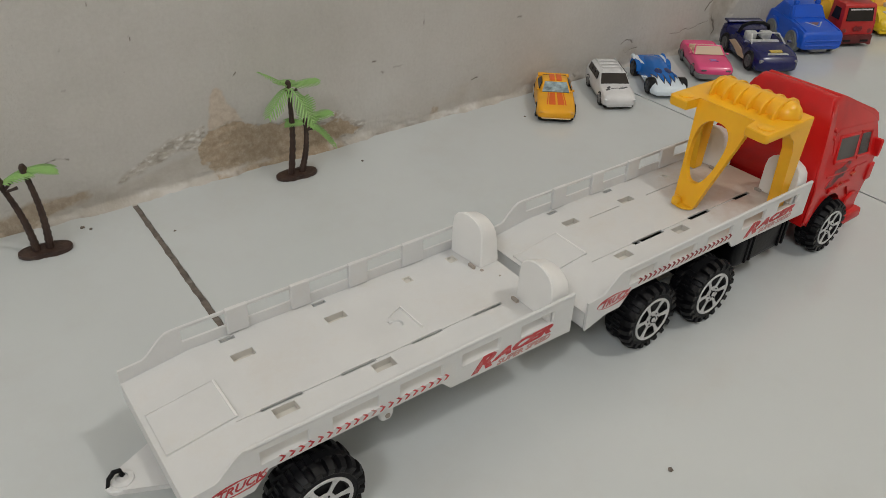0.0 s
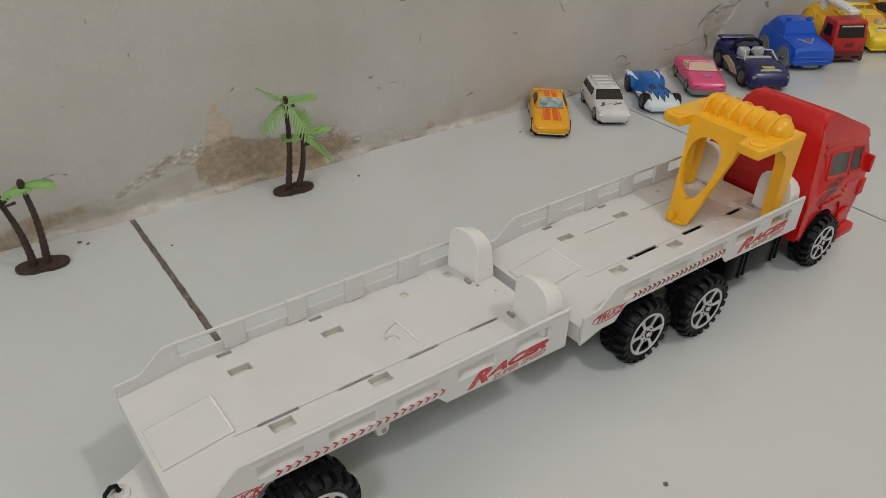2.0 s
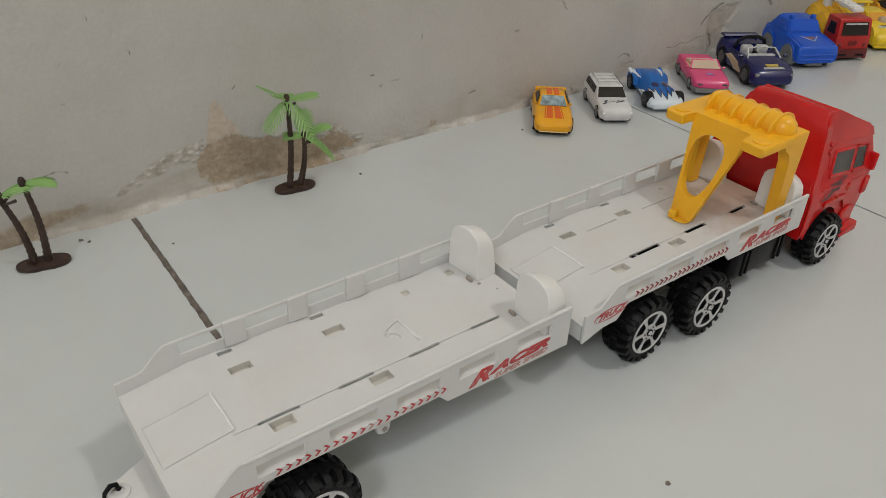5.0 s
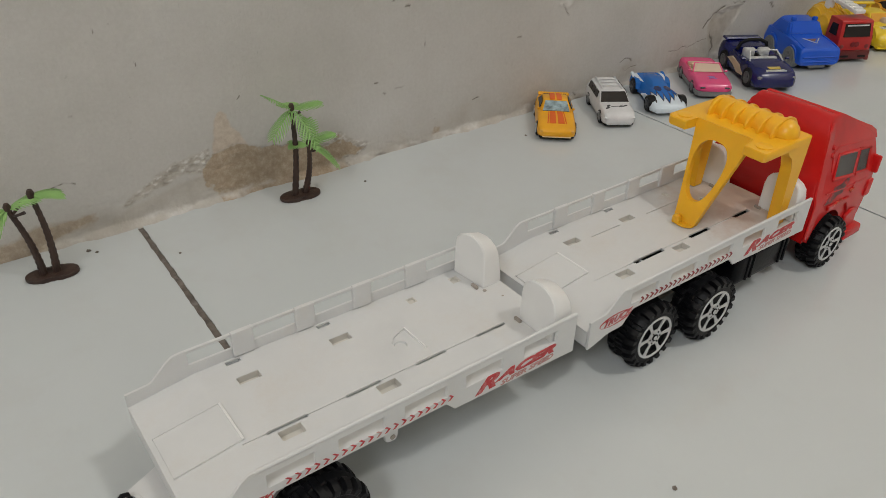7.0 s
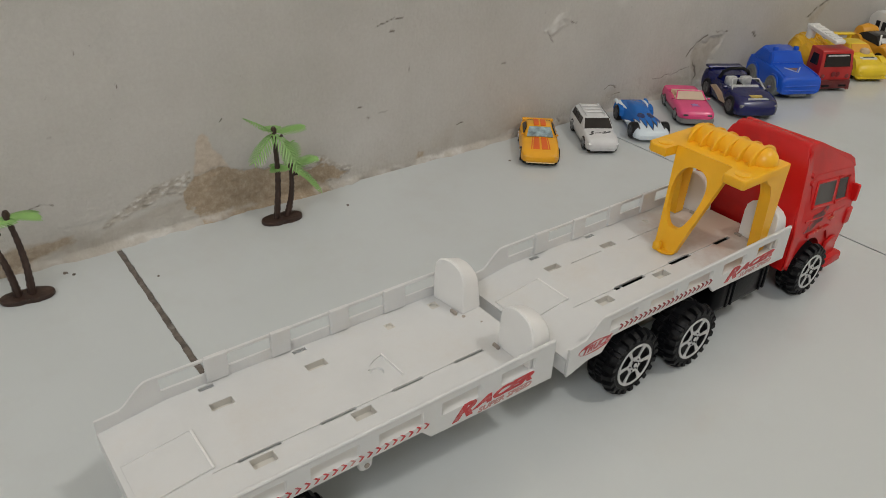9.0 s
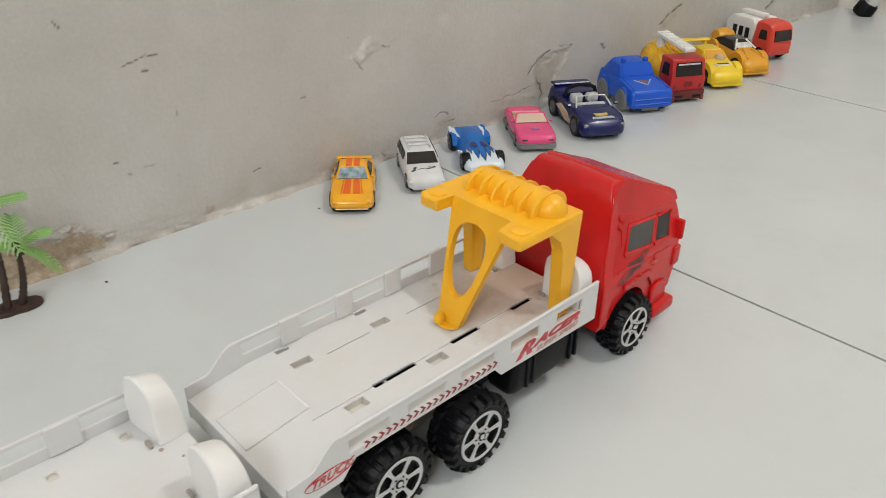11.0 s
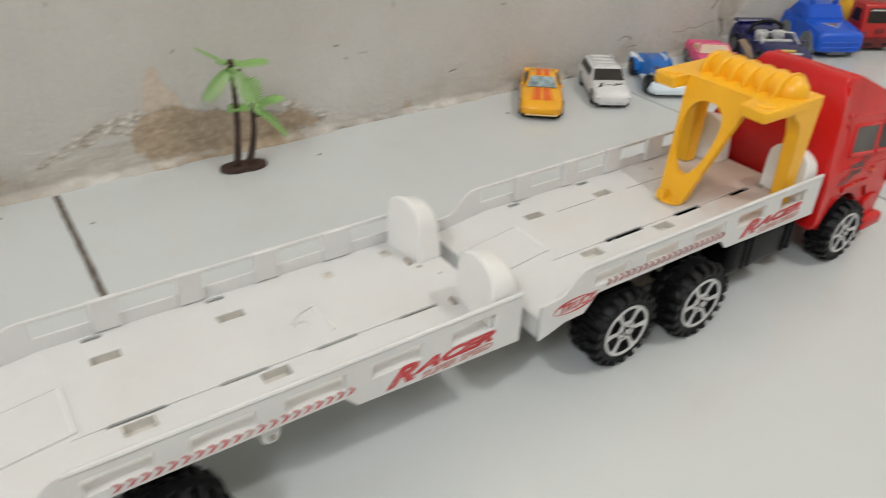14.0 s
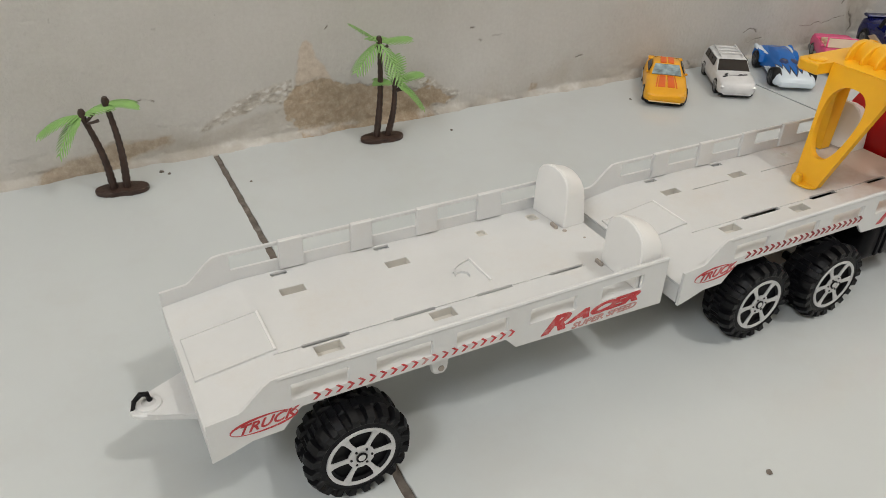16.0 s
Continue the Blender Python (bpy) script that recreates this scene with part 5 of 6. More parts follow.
def orange_coupe():
    L, W = 0.058, 0.0140
    t = toy_car("toy_car", "orange die-cast toy coupe with red bonnet stripes", (0.2984, -0.0568), 40, L, 1.09)
    h = L / 2
    secs = [(-h - 0.0008, W * 0.55, 0.0050, 0.0074, 0.0003, 0.97), (-h, W * 0.74, 0.0040, 0.0084, 0.0004, 0.97), (-h + 0.0025, W * 0.90, 0.0030, 0.0098, 0.0006, 0.97), (-h + 0.007, W * 0.97, 0.0025, 0.0112, 0.0008, 0.96), (-h + 0.014, W, 0.0025, 0.0122, 0.0010, 0.94), (-0.006, W, 0.0025, 0.0132, 0.0008, 0.93), (0.016, W, 0.0025, 0.0138, 0.0006, 0.93), (h - 0.006, W * 0.95, 0.003, 0.0138, 0.0004, 0.93), (h - 0.0015, W * 0.82, 0.004, 0.0132, 0.0003, 0.94), (h, W * 0.66, 0.005, 0.0122, 0.0003, 0.95)]
    part("body", shell(bmesh.new(), secs), ORANGE, t, "", 60)
    roof = part("roof", cabin(bmesh.new(), [(-0.0085, 0.0104, 0.0130, 0.0100, 0.0132), (-0.0040, 0.0114, 0.0132, 0.0097, 0.0160), (0.0015, 0.0116, 0.0133, 0.0084, 0.0186), (0.0060, 0.0117, 0.0134, 0.0081, 0.0192), (0.0130, 0.0116, 0.0135, 0.0082, 0.0190), (0.0190, 0.0112, 0.0137, 0.0088, 0.0168), (0.0240, 0.0104, 0.0138, 0.0090, 0.0142)]), ORANGE, t)
    part("windscreen", quad_panel(bmesh.new(), [(-0.0094, -0.0074, 0.0141), (0.0094, -0.0074, 0.0141), (0.0076, 0.0006, 0.0183), (-0.0076, 0.0006, 0.0183)], 0.0008), SILVERGLASS, roof, "silvery windscreen")
    part("rear_window", quad_panel(bmesh.new(), [(0.0085, 0.0222, 0.0150), (-0.0085, 0.0222, 0.0150), (-0.008, 0.0140, 0.0188), (0.008, 0.0140, 0.0188)], 0.0002), SMOKE, roof)
    for sx in (-1, 1):
        part("side_window", quad_panel(bmesh.new(), [(sx * 0.0115, -0.0025, 0.0142), (sx * 0.0115, 0.0160, 0.0145), (sx * 0.0094, 0.0125, 0.0178), (sx * 0.0095, 0.0025, 0.0176)], 0.0003), SMOKE, roof)
        x0, x1 = sorted((sx * 0.0006, sx * 0.0043))
        part("bonnet_stripe", on_top(bmesh.new(), secs, [(-h + 0.0055, x0 * 1.25, x1 * 1.25), (-0.0078, x0, x1)]), STRIPE, t, "red-orange stripe")
        part("edge_stripe", on_top(bmesh.new(), secs, [(-h + 0.0055, sx * 0.0064 - 0.0004, sx * 0.0064 + 0.0004), (-0.0078, sx * 0.0051 - 0.0003, sx * 0.0051 + 0.0003)]), STRIPE, t, "thin red-orange line")
        bm = bmesh.new()
        solid(bm, [(x0, 0.0020, 0.0194), (x1, 0.0020, 0.0192), (x0, 0.0060, 0.0200), (x1, 0.0060, 0.0198), (x0, 0.0130, 0.0198), (x1, 0.0130, 0.0196)], [[0, 1, 3, 2], [2, 3, 5, 4]], (0, 0, -0.0006))
        part("roof_stripe", bm, STRIPE, roof, "red-orange stripe")
        part("headlight", box(bmesh.new(), sx * 0.0095 - 0.0022, sx * 0.0095 + 0.0022, -h - 0.0002, -h + 0.003, 0.0068, 0.0086, 0.0006, 1), AMBER, t)
        part("light_rim", tube(bmesh.new(), [(sx * 0.0065, -h + 0.0022, 0.0094), (sx * 0.0095, -h + 0.0028, 0.0096), (sx * 0.0118, -h + 0.0042, 0.0096)], 0.0004, 6), STRIPE, t)
        part("mirror", box(bmesh.new(), sx * 0.0124 - 0.0010, sx * 0.0124 + 0.0010, -0.0045, -0.0030, 0.0138, 0.0152, 0.0004, 1), ORANGE, t)
    part("front_lip", box(bmesh.new(), -0.0100, 0.0100, -h - 0.0008, -h + 0.004, 0.0034, 0.0042, 0.0004, 1), material("cream_plastic", (0.78, 0.60, 0.30), 0.4), t)
    part("underside", box(bmesh.new(), -0.0122, 0.0122, -h + 0.0012, h - 0.002, 0.0016, 0.0040, 0.0010, 1), BLACK, t)
    part("rear_spoiler", box(bmesh.new(), -0.0115, 0.0115, h - 0.006, h - 0.002, 0.0140, 0.0156, 0.0006, 1), ORANGE, t)
    car_wheels(t, W - 0.0001, (-0.0175, 0.0165), 0.0052, 0.005, SILVER)


def white_wagon():
    L, W, h = 0.062, 0.0133, 0.031
    t = toy_car("toy_car", "white die-cast toy estate car with smoky windows", (0.3578, -0.0661), 32, L, 1.02)
    secs = [(-h - 0.0008, W * 0.66, 0.0045, 0.0080, 0.0004, 0.97), (-h + 0.0006, W * 0.86, 0.0036, 0.0100, 0.0005, 0.97), (-h + 0.004, W * 0.97, 0.0028, 0.0118, 0.0006, 0.97), (-h + 0.014, W, 0.0028, 0.0132, 0.0006, 0.96), (-0.004, W, 0.0028, 0.0138, 0.0004, 0.96), (h - 0.004, W, 0.0028, 0.0145, 0.0003, 0.96), (h, W * 0.93, 0.004, 0.0140, 0.0003, 0.96)]
    part("body", shell(bmesh.new(), secs), CARWHITE, t, "", 60)
    part("underside", box(bmesh.new(), -0.0118, 0.0118, -h + 0.0015, h - 0.002, 0.0016, 0.0042, 0.0010, 1), BLACK, t)
    roof = part("roof", cabin(bmesh.new(), [(-0.0125, 0.0122, 0.0132, 0.0118, 0.0136), (-0.0035, 0.0125, 0.0135, 0.0102, 0.0205), (0.0240, 0.0125, 0.0140, 0.0100, 0.0210), (0.0290, 0.0122, 0.0142, 0.0105, 0.0165)]), CARWHITE, t)
    part("windscreen", quad_panel(bmesh.new(), [(-0.0112, -0.0118, 0.0142), (0.0112, -0.0118, 0.0142), (0.0096, -0.0044, 0.0200), (-0.0096, -0.0044, 0.0200)], 0.0003), SMOKE, roof, "smoky windscreen")
    for sx in (-1, 1):
        for y0, y1 in ((-0.0030, 0.0045), (0.0058, 0.0135), (0.0148, 0.0225)):
            part("side_window", quad_panel(bmesh.new(), [(sx * 0.0126, y0 - 0.001, 0.0150), (sx * 0.0126, y1, 0.0150), (sx * 0.0109, y1, 0.0196), (sx * 0.0109, y0 + 0.001, 0.0196)], 0.0003), SMOKE, roof)
        part("roof_rail", tube(bmesh.new(), [(sx * 0.0075, -0.001, 0.0208), (sx * 0.0078, 0.001, 0.0218), (sx * 0.0078, 0.022, 0.0222), (sx * 0.0075, 0.024, 0.0210)], 0.0006, 6), CARWHITE, roof)
        part("headlight", box(bmesh.new(), sx * 0.0098 - 0.0025, sx * 0.0098 + 0.0025, -h - 0.0002, -h + 0.003, 0.0072, 0.0094, 0.0007, 1), PALESILVER, t)
    for y in (0.004, 0.011, 0.018):
        part("rack_bar", tube(bmesh.new(), [(-0.0078, y, 0.0220), (0.0078, y, 0.0220)], 0.0005, 6), CARWHITE, roof)
    for k, (xa, xb, ya, yb) in enumerate(((-0.0095, -0.0060, -0.0225, -0.0200), (-0.0078, -0.0050, -0.0195, -0.0165), (-0.0050, 0.0005, -0.0200, -0.0192), (0.0010, 0.0060, -0.0205, -0.0186), (0.0055, 0.0085, -0.0190, -0.0168), (0.0025, 0.0050, -0.0180, -0.0172))):
        part("bonnet_print", on_top(bmesh.new(), secs, [(ya, xa, xa + 0.0012), ((ya + yb) / 2, xa, xb), (yb, xb - 0.0010, xb)]), INK, t, "stroke of black print on the bonnet")
    part("grille", box(bmesh.new(), -0.0065, 0.0065, -h - 0.0003, -h + 0.002, 0.0070, 0.0086, 0.0004, 1), GREYPL, t)
    part("front_lip", box(bmesh.new(), -0.0100, 0.0100, -h - 0.0005, -h + 0.004, 0.0030, 0.0044, 0.0006, 1), CARWHITE, t)
    car_wheels(t, W, (-0.0190, 0.0180), 0.0055, 0.005, GREYPL)


def blue_racer():
    L, W, h = 0.062, 0.0150, 0.031
    t = toy_car("toy_racing_car", "blue toy racing car with white flame print", (0.4111, -0.0727), 31, L, 1.06)
    secs = [(-h, W * 0.74, 0.004, 0.0060, 0.0004, 0.95), (-h + 0.002, W * 0.90, 0.0028, 0.0078, 0.0010, 0.93), (-h + 0.006, W * 0.98, 0.0025, 0.0092, 0.0014, 0.92), (-h + 0.014, W * 0.97, 0.0025, 0.0108, 0.0020, 0.90), (-0.004, W * 0.78, 0.0025, 0.0108, 0.0034, 0.84), (0.008, W * 0.74, 0.0025, 0.0112, 0.0034, 0.84), (h - 0.010, W * 0.98, 0.0025, 0.0128, 0.0014, 0.92), (h - 0.003, W * 0.98, 0.0035, 0.0134, 0.0006, 0.94), (h, W * 0.9, 0.006, 0.0130, 0.0004, 0.95)]
    body = part("body", shell(bmesh.new(), secs), CARBLUE, t, "", 60)
    body.data.materials.append(PALEBLUE)
    for p in body.data.polygons:
        if p.center.y < -0.0075:
            p.material_index = 1
    # blue teeth with black edges run out over the white nose
    for x, w, tip in ((0.0, 0.0030, -0.0262), (0.0043, 0.0026, -0.0228), (-0.0043, 0.0026, -0.0238), (0.0078, 0.0022, -0.0178), (-0.0078, 0.0022, -0.0170), (0.0108, 0.0017, -0.0120), (-0.0108, 0.0017, -0.0128)):
        part("tooth_edge", on_top(bmesh.new(), secs, [(tip - 0.0018, x - 0.0001, x + 0.0001), (tip + 0.004, x - w * 0.62, x + w * 0.78), (-0.0055, x - w * 0.9, x + w * 1.1)], 0.0003), INK, t, "black edge of the print")
        part("tooth", on_top(bmesh.new(), secs, [(tip, x - 0.0001, x + 0.0001), (tip + 0.0045, x - w * 0.50, x + w * 0.5), (-0.0040, x - w, x + w)], 0.00045), CARBLUE, t, "blue tooth of the print")
    for sx in (-1, 1):
        for xa, ya, yb in ((0.0122, -0.0245, -0.0150), (0.0100, -0.0262, -0.0215), (0.0128, -0.0140, -0.0090)):
            part("stroke", on_top(bmesh.new(), secs, [(ya, sx * xa - 0.0002, sx * xa + 0.0002), ((ya + yb) / 2, sx * xa - 0.0007, sx * xa + 0.0007), (yb, sx * xa - 0.0002, sx * xa + 0.0002)], 0.0003), INK, t, "black stroke of the print")
        part("rear_flame", on_top(bmesh.new(), secs, [(0.0120, sx * 0.0088 - 0.0001, sx * 0.0088 + 0.0001), (0.0190, sx * 0.0108 - 0.0013, sx * 0.0108 + 0.0010), (0.0290, sx * 0.0110 - 0.0022, sx * 0.0110 + 0.0014)], 0.0003), PALEBLUE, t, "white flame print")
    part("canopy", cabin(bmesh.new(), [(-0.0060, 0.0070, 0.0125, 0.0062, 0.0130), (0.004, 0.0078, 0.0130, 0.0050, 0.0168), (0.016, 0.0074, 0.0135, 0.0048, 0.0166), (0.026, 0.0060, 0.0136, 0.0048, 0.0142)]), CARBLUE, t, "rounded blue engine cover")
    for sx in (-1, 1):
        part("cockpit_window", on_top(bmesh.new(), secs, [(-0.0125, sx * 0.0036 - 0.0003, sx * 0.0036 + 0.0003), (-0.0105, sx * 0.0038 - 0.0024, sx * 0.0038 + 0.0024), (-0.0065, sx * 0.0040 - 0.0028, sx * 0.0040 + 0.0028), (-0.0035, sx * 0.0038 - 0.0014, sx * 0.0038 + 0.0014)], 0.0006), material("blue_canopy", (0.012, 0.03, 0.12), 0.15), t, "dark blue cockpit window")
        part("tail_fin", prism(bmesh.new(), [(h - 0.010, 0.0118), (h - 0.003, 0.0146), (h + 0.0003, 0.0144), (h, 0.0118)], "x", *sorted((sx * 0.0112, sx * 0.0140)), 0.0006, 1), PALEBLUE if sx < 0 else CARBLUE, t, "small tail fin")
    for sx in (-1, 1):
        for ya, r in ((-0.0185, 0.0046), (0.0195, 0.0068)):
            bm = bmesh.new()
            hull(bm, [[(sx * (W - 0.0068 + k * 0.0030), ya + q * r * 1.25, 0.0065 + r * 1.05 * g) for q, g in ((-1, 0.0), (-0.75, 0.62), (-0.3, 0.92), (0.3, 0.92), (0.75, 0.62), (1, 0.0))] for k in range(3)])
            part("mudguard", bm, CARBLUE if ya > 0 else PALEBLUE, t)
        part("side_flame", prism(bmesh.new(), [(-0.014, 0.0050), (-0.013, 0.0098), (-0.004, 0.0088), (-0.008, 0.0075), (0.002, 0.0068), (-0.006, 0.0058)], "x", *sorted((sx * 0.0116, sx * 0.0135))), PALEBLUE, t, "white flame print")
    part("chin", box(bmesh.new(), -W * 0.78, W * 0.78, -h - 0.0006, -h + 0.004, 0.0026, 0.0068, 0.0012), PALEBLUE, t)
    car_wheels(t, W + 0.0002, (-0.0185, 0.0195), 0.0064, 0.006, material("dark_rim", (0.05, 0.055, 0.065), 0.35))


def pink_convertible():
    L, W, h = 0.060, 0.0142, 0.030
    t = toy_car("toy_car", "pink toy convertible with tan seats and grey base", (0.4736, -0.0688), 37, L, 1.125)
    part("body", shell(bmesh.new(), [(-h, W * 0.70, 0.0062, 0.0085, 0.0003, 0.97), (-h + 0.003, W * 0.96, 0.0055, 0.0112, 0.0005, 0.97), (-h + 0.013, W, 0.0050, 0.0128, 0.0005, 0.96), (-0.004, W, 0.0050, 0.0134, -0.0002, 0.96), (-0.0035, W, 0.0050, 0.0136, -0.0035, 0.96), (0.0165, W, 0.0050, 0.0140, -0.0035, 0.96), (0.0170, W, 0.0050, 0.0140, 0.0002, 0.95), (h - 0.003, W * 0.96, 0.0055, 0.0138, 0.0003, 0.95), (h, W * 0.80, 0.007, 0.0125, 0.0003, 0.95)]), PINK, t, "", 60)
    part("base_bumper", shell(bmesh.new(), [(-h - 0.001, W * 0.88, 0.0028, 0.0062, 0.0, 0.98), (-h + 0.003, W * 1.0, 0.0022, 0.0064, 0.0, 0.98), (h - 0.003, W * 1.0, 0.0022, 0.0062, 0.0, 0.98), (h + 0.0008, W * 0.9, 0.003, 0.0062, 0.0, 0.98)]), GREYPL, t, "grey bumper and base")
    part("interior", box(bmesh.new(), -0.0112, 0.0112, -0.0030, 0.0162, 0.0085, 0.0120, 0.0006, 1), TAN, t)
    for sx in (-1, 1):
        part("seat", box(bmesh.new(), sx * 0.0052 - 0.0042, sx * 0.0052 + 0.0042, 0.0070, 0.0100, 0.0118, 0.0152, 0.0012), TAN, t, "tan seat")
        part("mirror", box(bmesh.new(), sx * 0.0145 - 0.0012, sx * 0.0145 + 0.0012, -0.0055, -0.0042, 0.0135, 0.0150, 0.0004, 1), PINK, t)
        part("headlight", box(bmesh.new(), sx * 0.0092 - 0.0020, sx * 0.0092 + 0.0020, -h - 0.0001, -h + 0.003, 0.0082, 0.0096, 0.0005, 1), INK, t)
        part("screen_post", tube(bmesh.new(), [(sx * 0.0118, -0.0070, 0.0135), (sx * 0.0098, -0.0002, 0.0188)], 0.0006, 6), PINK, t)
    part("rear_bench", box(bmesh.new(), -0.0102, 0.0102, 0.0140, 0.0166, 0.0118, 0.0146, 0.0010), TAN, t)
    part("windscreen", quad_panel(bmesh.new(), [(-0.0114, -0.0068, 0.0138), (0.0114, -0.0068, 0.0138), (0.0095, -0.0004, 0.0184), (-0.0095, -0.0004, 0.0184)], 0.0002), material("clear_screen", (0.62, 0.48, 0.36), 0.15), t, "tan-tinted windscreen")
    part("screen_rail", tube(bmesh.new(), [(-0.0098, -0.0002, 0.0188), (0.0098, -0.0002, 0.0188)], 0.0006, 6), PINK, t)
    part("bonnet_print", prism(bmesh.new(), [(-0.003, -0.0165), (0.0005, -0.0150), (0.0030, -0.0168), (0.0015, -0.0185), (0.0035, -0.0200), (-0.0005, -0.0195), (-0.003, -0.0205), (-0.0012, -0.0182)], "z", 0.0120, 0.01345), material("mauve_print", (0.30, 0.16, 0.42), 0.4), t, "mauve star print")
    car_wheels(t, W + 0.0001, (-0.0165, 0.0160), 0.0052, 0.005, GREYPL)


def navy_roadster():
    L, W, h = 0.074, 0.0180, 0.037
    t = toy_car("toy_car", "navy plastic toy roadster with silver cockpit", (0.5332, -0.0897), 30, L, 1.14)
    part("body", shell(bmesh.new(), [(-h - 0.001, W * 0.58, 0.0050, 0.0095, 0.0006, 0.96), (-h, W * 0.76, 0.0045, 0.0110, 0.0006, 0.96), (-h + 0.004, W * 0.94, 0.003, 0.0145, 0.0010, 0.96), (-h + 0.016, W, 0.003, 0.0170, 0.0012, 0.94), (-0.011, W * 0.97, 0.003, 0.0182, 0.0006, 0.93), (-0.0105, W * 0.97, 0.003, 0.0184, -0.004, 0.93), (0.0120, W * 0.97, 0.003, 0.0195, -0.004, 0.93), (0.0125, W * 0.97, 0.003, 0.0198, 0.0012, 0.92), (h - 0.006, W, 0.003, 0.0205, 0.0010, 0.92), (h, W * 0.86, 0.007, 0.0190, 0.0005, 0.94)]), NAVY, t, "", 60)
    part("cockpit", box(bmesh.new(), -0.0125, 0.0125, -0.0100, 0.0118, 0.0100, 0.0155, 0.001), PALESILVER, t, "silver cockpit tub")
    for sx in (-1, 1):
        part("seat", box(bmesh.new(), sx * 0.0062 - 0.0048, sx * 0.0062 + 0.0048, 0.0020, 0.0075, 0.0150, 0.0228, 0.0018), PALESILVER, t, "silver seat")
        part("wing_post", box(bmesh.new(), sx * 0.0120 - 0.0010, sx * 0.0120 + 0.0010, h - 0.008, h - 0.004, 0.0190, 0.0222), NAVY, t)
        part("side_print", prism(bmesh.new(), [(-0.016, 0.0065), (-0.006, 0.0125), (0.008, 0.0150), (0.015, 0.0120), (0.004, 0.0095), (-0.004, 0.0060)], "x", *sorted((sx * 0.0165, sx * 0.0179))), TAN, t, "tan flame print")
        part("mirror", box(bmesh.new(), sx * 0.0185 - 0.0018, sx * 0.0185 + 0.0018, -0.0125, -0.0105, 0.0180, 0.0202, 0.0006, 1), NAVY, t)
        part("screen_post", tube(bmesh.new(), [(sx * 0.0138, -0.0145, 0.0180), (sx * 0.0112, -0.0065, 0.0240)], 0.0006, 6), PALESILVER, t)
        part("headlight", box(bmesh.new(), sx * 0.0125 - 0.003, sx * 0.0125 + 0.003, -h + 0.0008, -h + 0.005, 0.0100, 0.0128, 0.0008, 1), GREYPL, t)
    part("screen_rail", tube(bmesh.new(), [(-0.0112, -0.0065, 0.0240), (0, -0.0070, 0.0248), (0.0112, -0.0065, 0.0240)], 0.0006, 6), PALESILVER, t)
    part("dashboard", box(bmesh.new(), -0.0115, 0.0115, -0.0100, -0.0060, 0.0150, 0.0195, 0.0010), PALESILVER, t, "silver dashboard")
    part("centre_tunnel", box(bmesh.new(), -0.0012, 0.0012, -0.0080, 0.0080, 0.0150, 0.0185, 0.0005, 1), BLACK, t)
    bm = tube(bmesh.new(), [(-0.0128, 0.0118, 0.0190), (-0.0108, 0.0112, 0.0245), (-0.005, 0.0108, 0.0272), (0.005, 0.0108, 0.0272), (0.0108, 0.0112, 0.0245), (0.0128, 0.0118, 0.0190)], 0.0015, 8)
    part("roll_hoop", bm, BLACK, t)
    part("rear_wing", box(bmesh.new(), -0.0155, 0.0155, h - 0.009, h - 0.001, 0.0216, 0.0236, 0.0008, 1), NAVY, t)
    part("emblem", prism(bmesh.new(), [(-0.0045, -h + 0.0075), (0.0045, -h + 0.0075), (0.0055, -h + 0.012), (-0.0055, -h + 0.012)], "z", 0.0140, 0.01735), GOLD, t, "gold emblem on the bonnet")
    part("emblem_frame", prism(bmesh.new(), [(-0.0085, -h + 0.0045), (0.0085, -h + 0.0045), (0.0070, -h + 0.0078), (-0.0070, -h + 0.0078)], "z", 0.0130, 0.01640), PALESILVER, t)
    car_wheels(t, W + 0.0001, (-0.0220, 0.0215), 0.0078, 0.007, material("dull_rim", (0.10, 0.10, 0.10), 0.4))


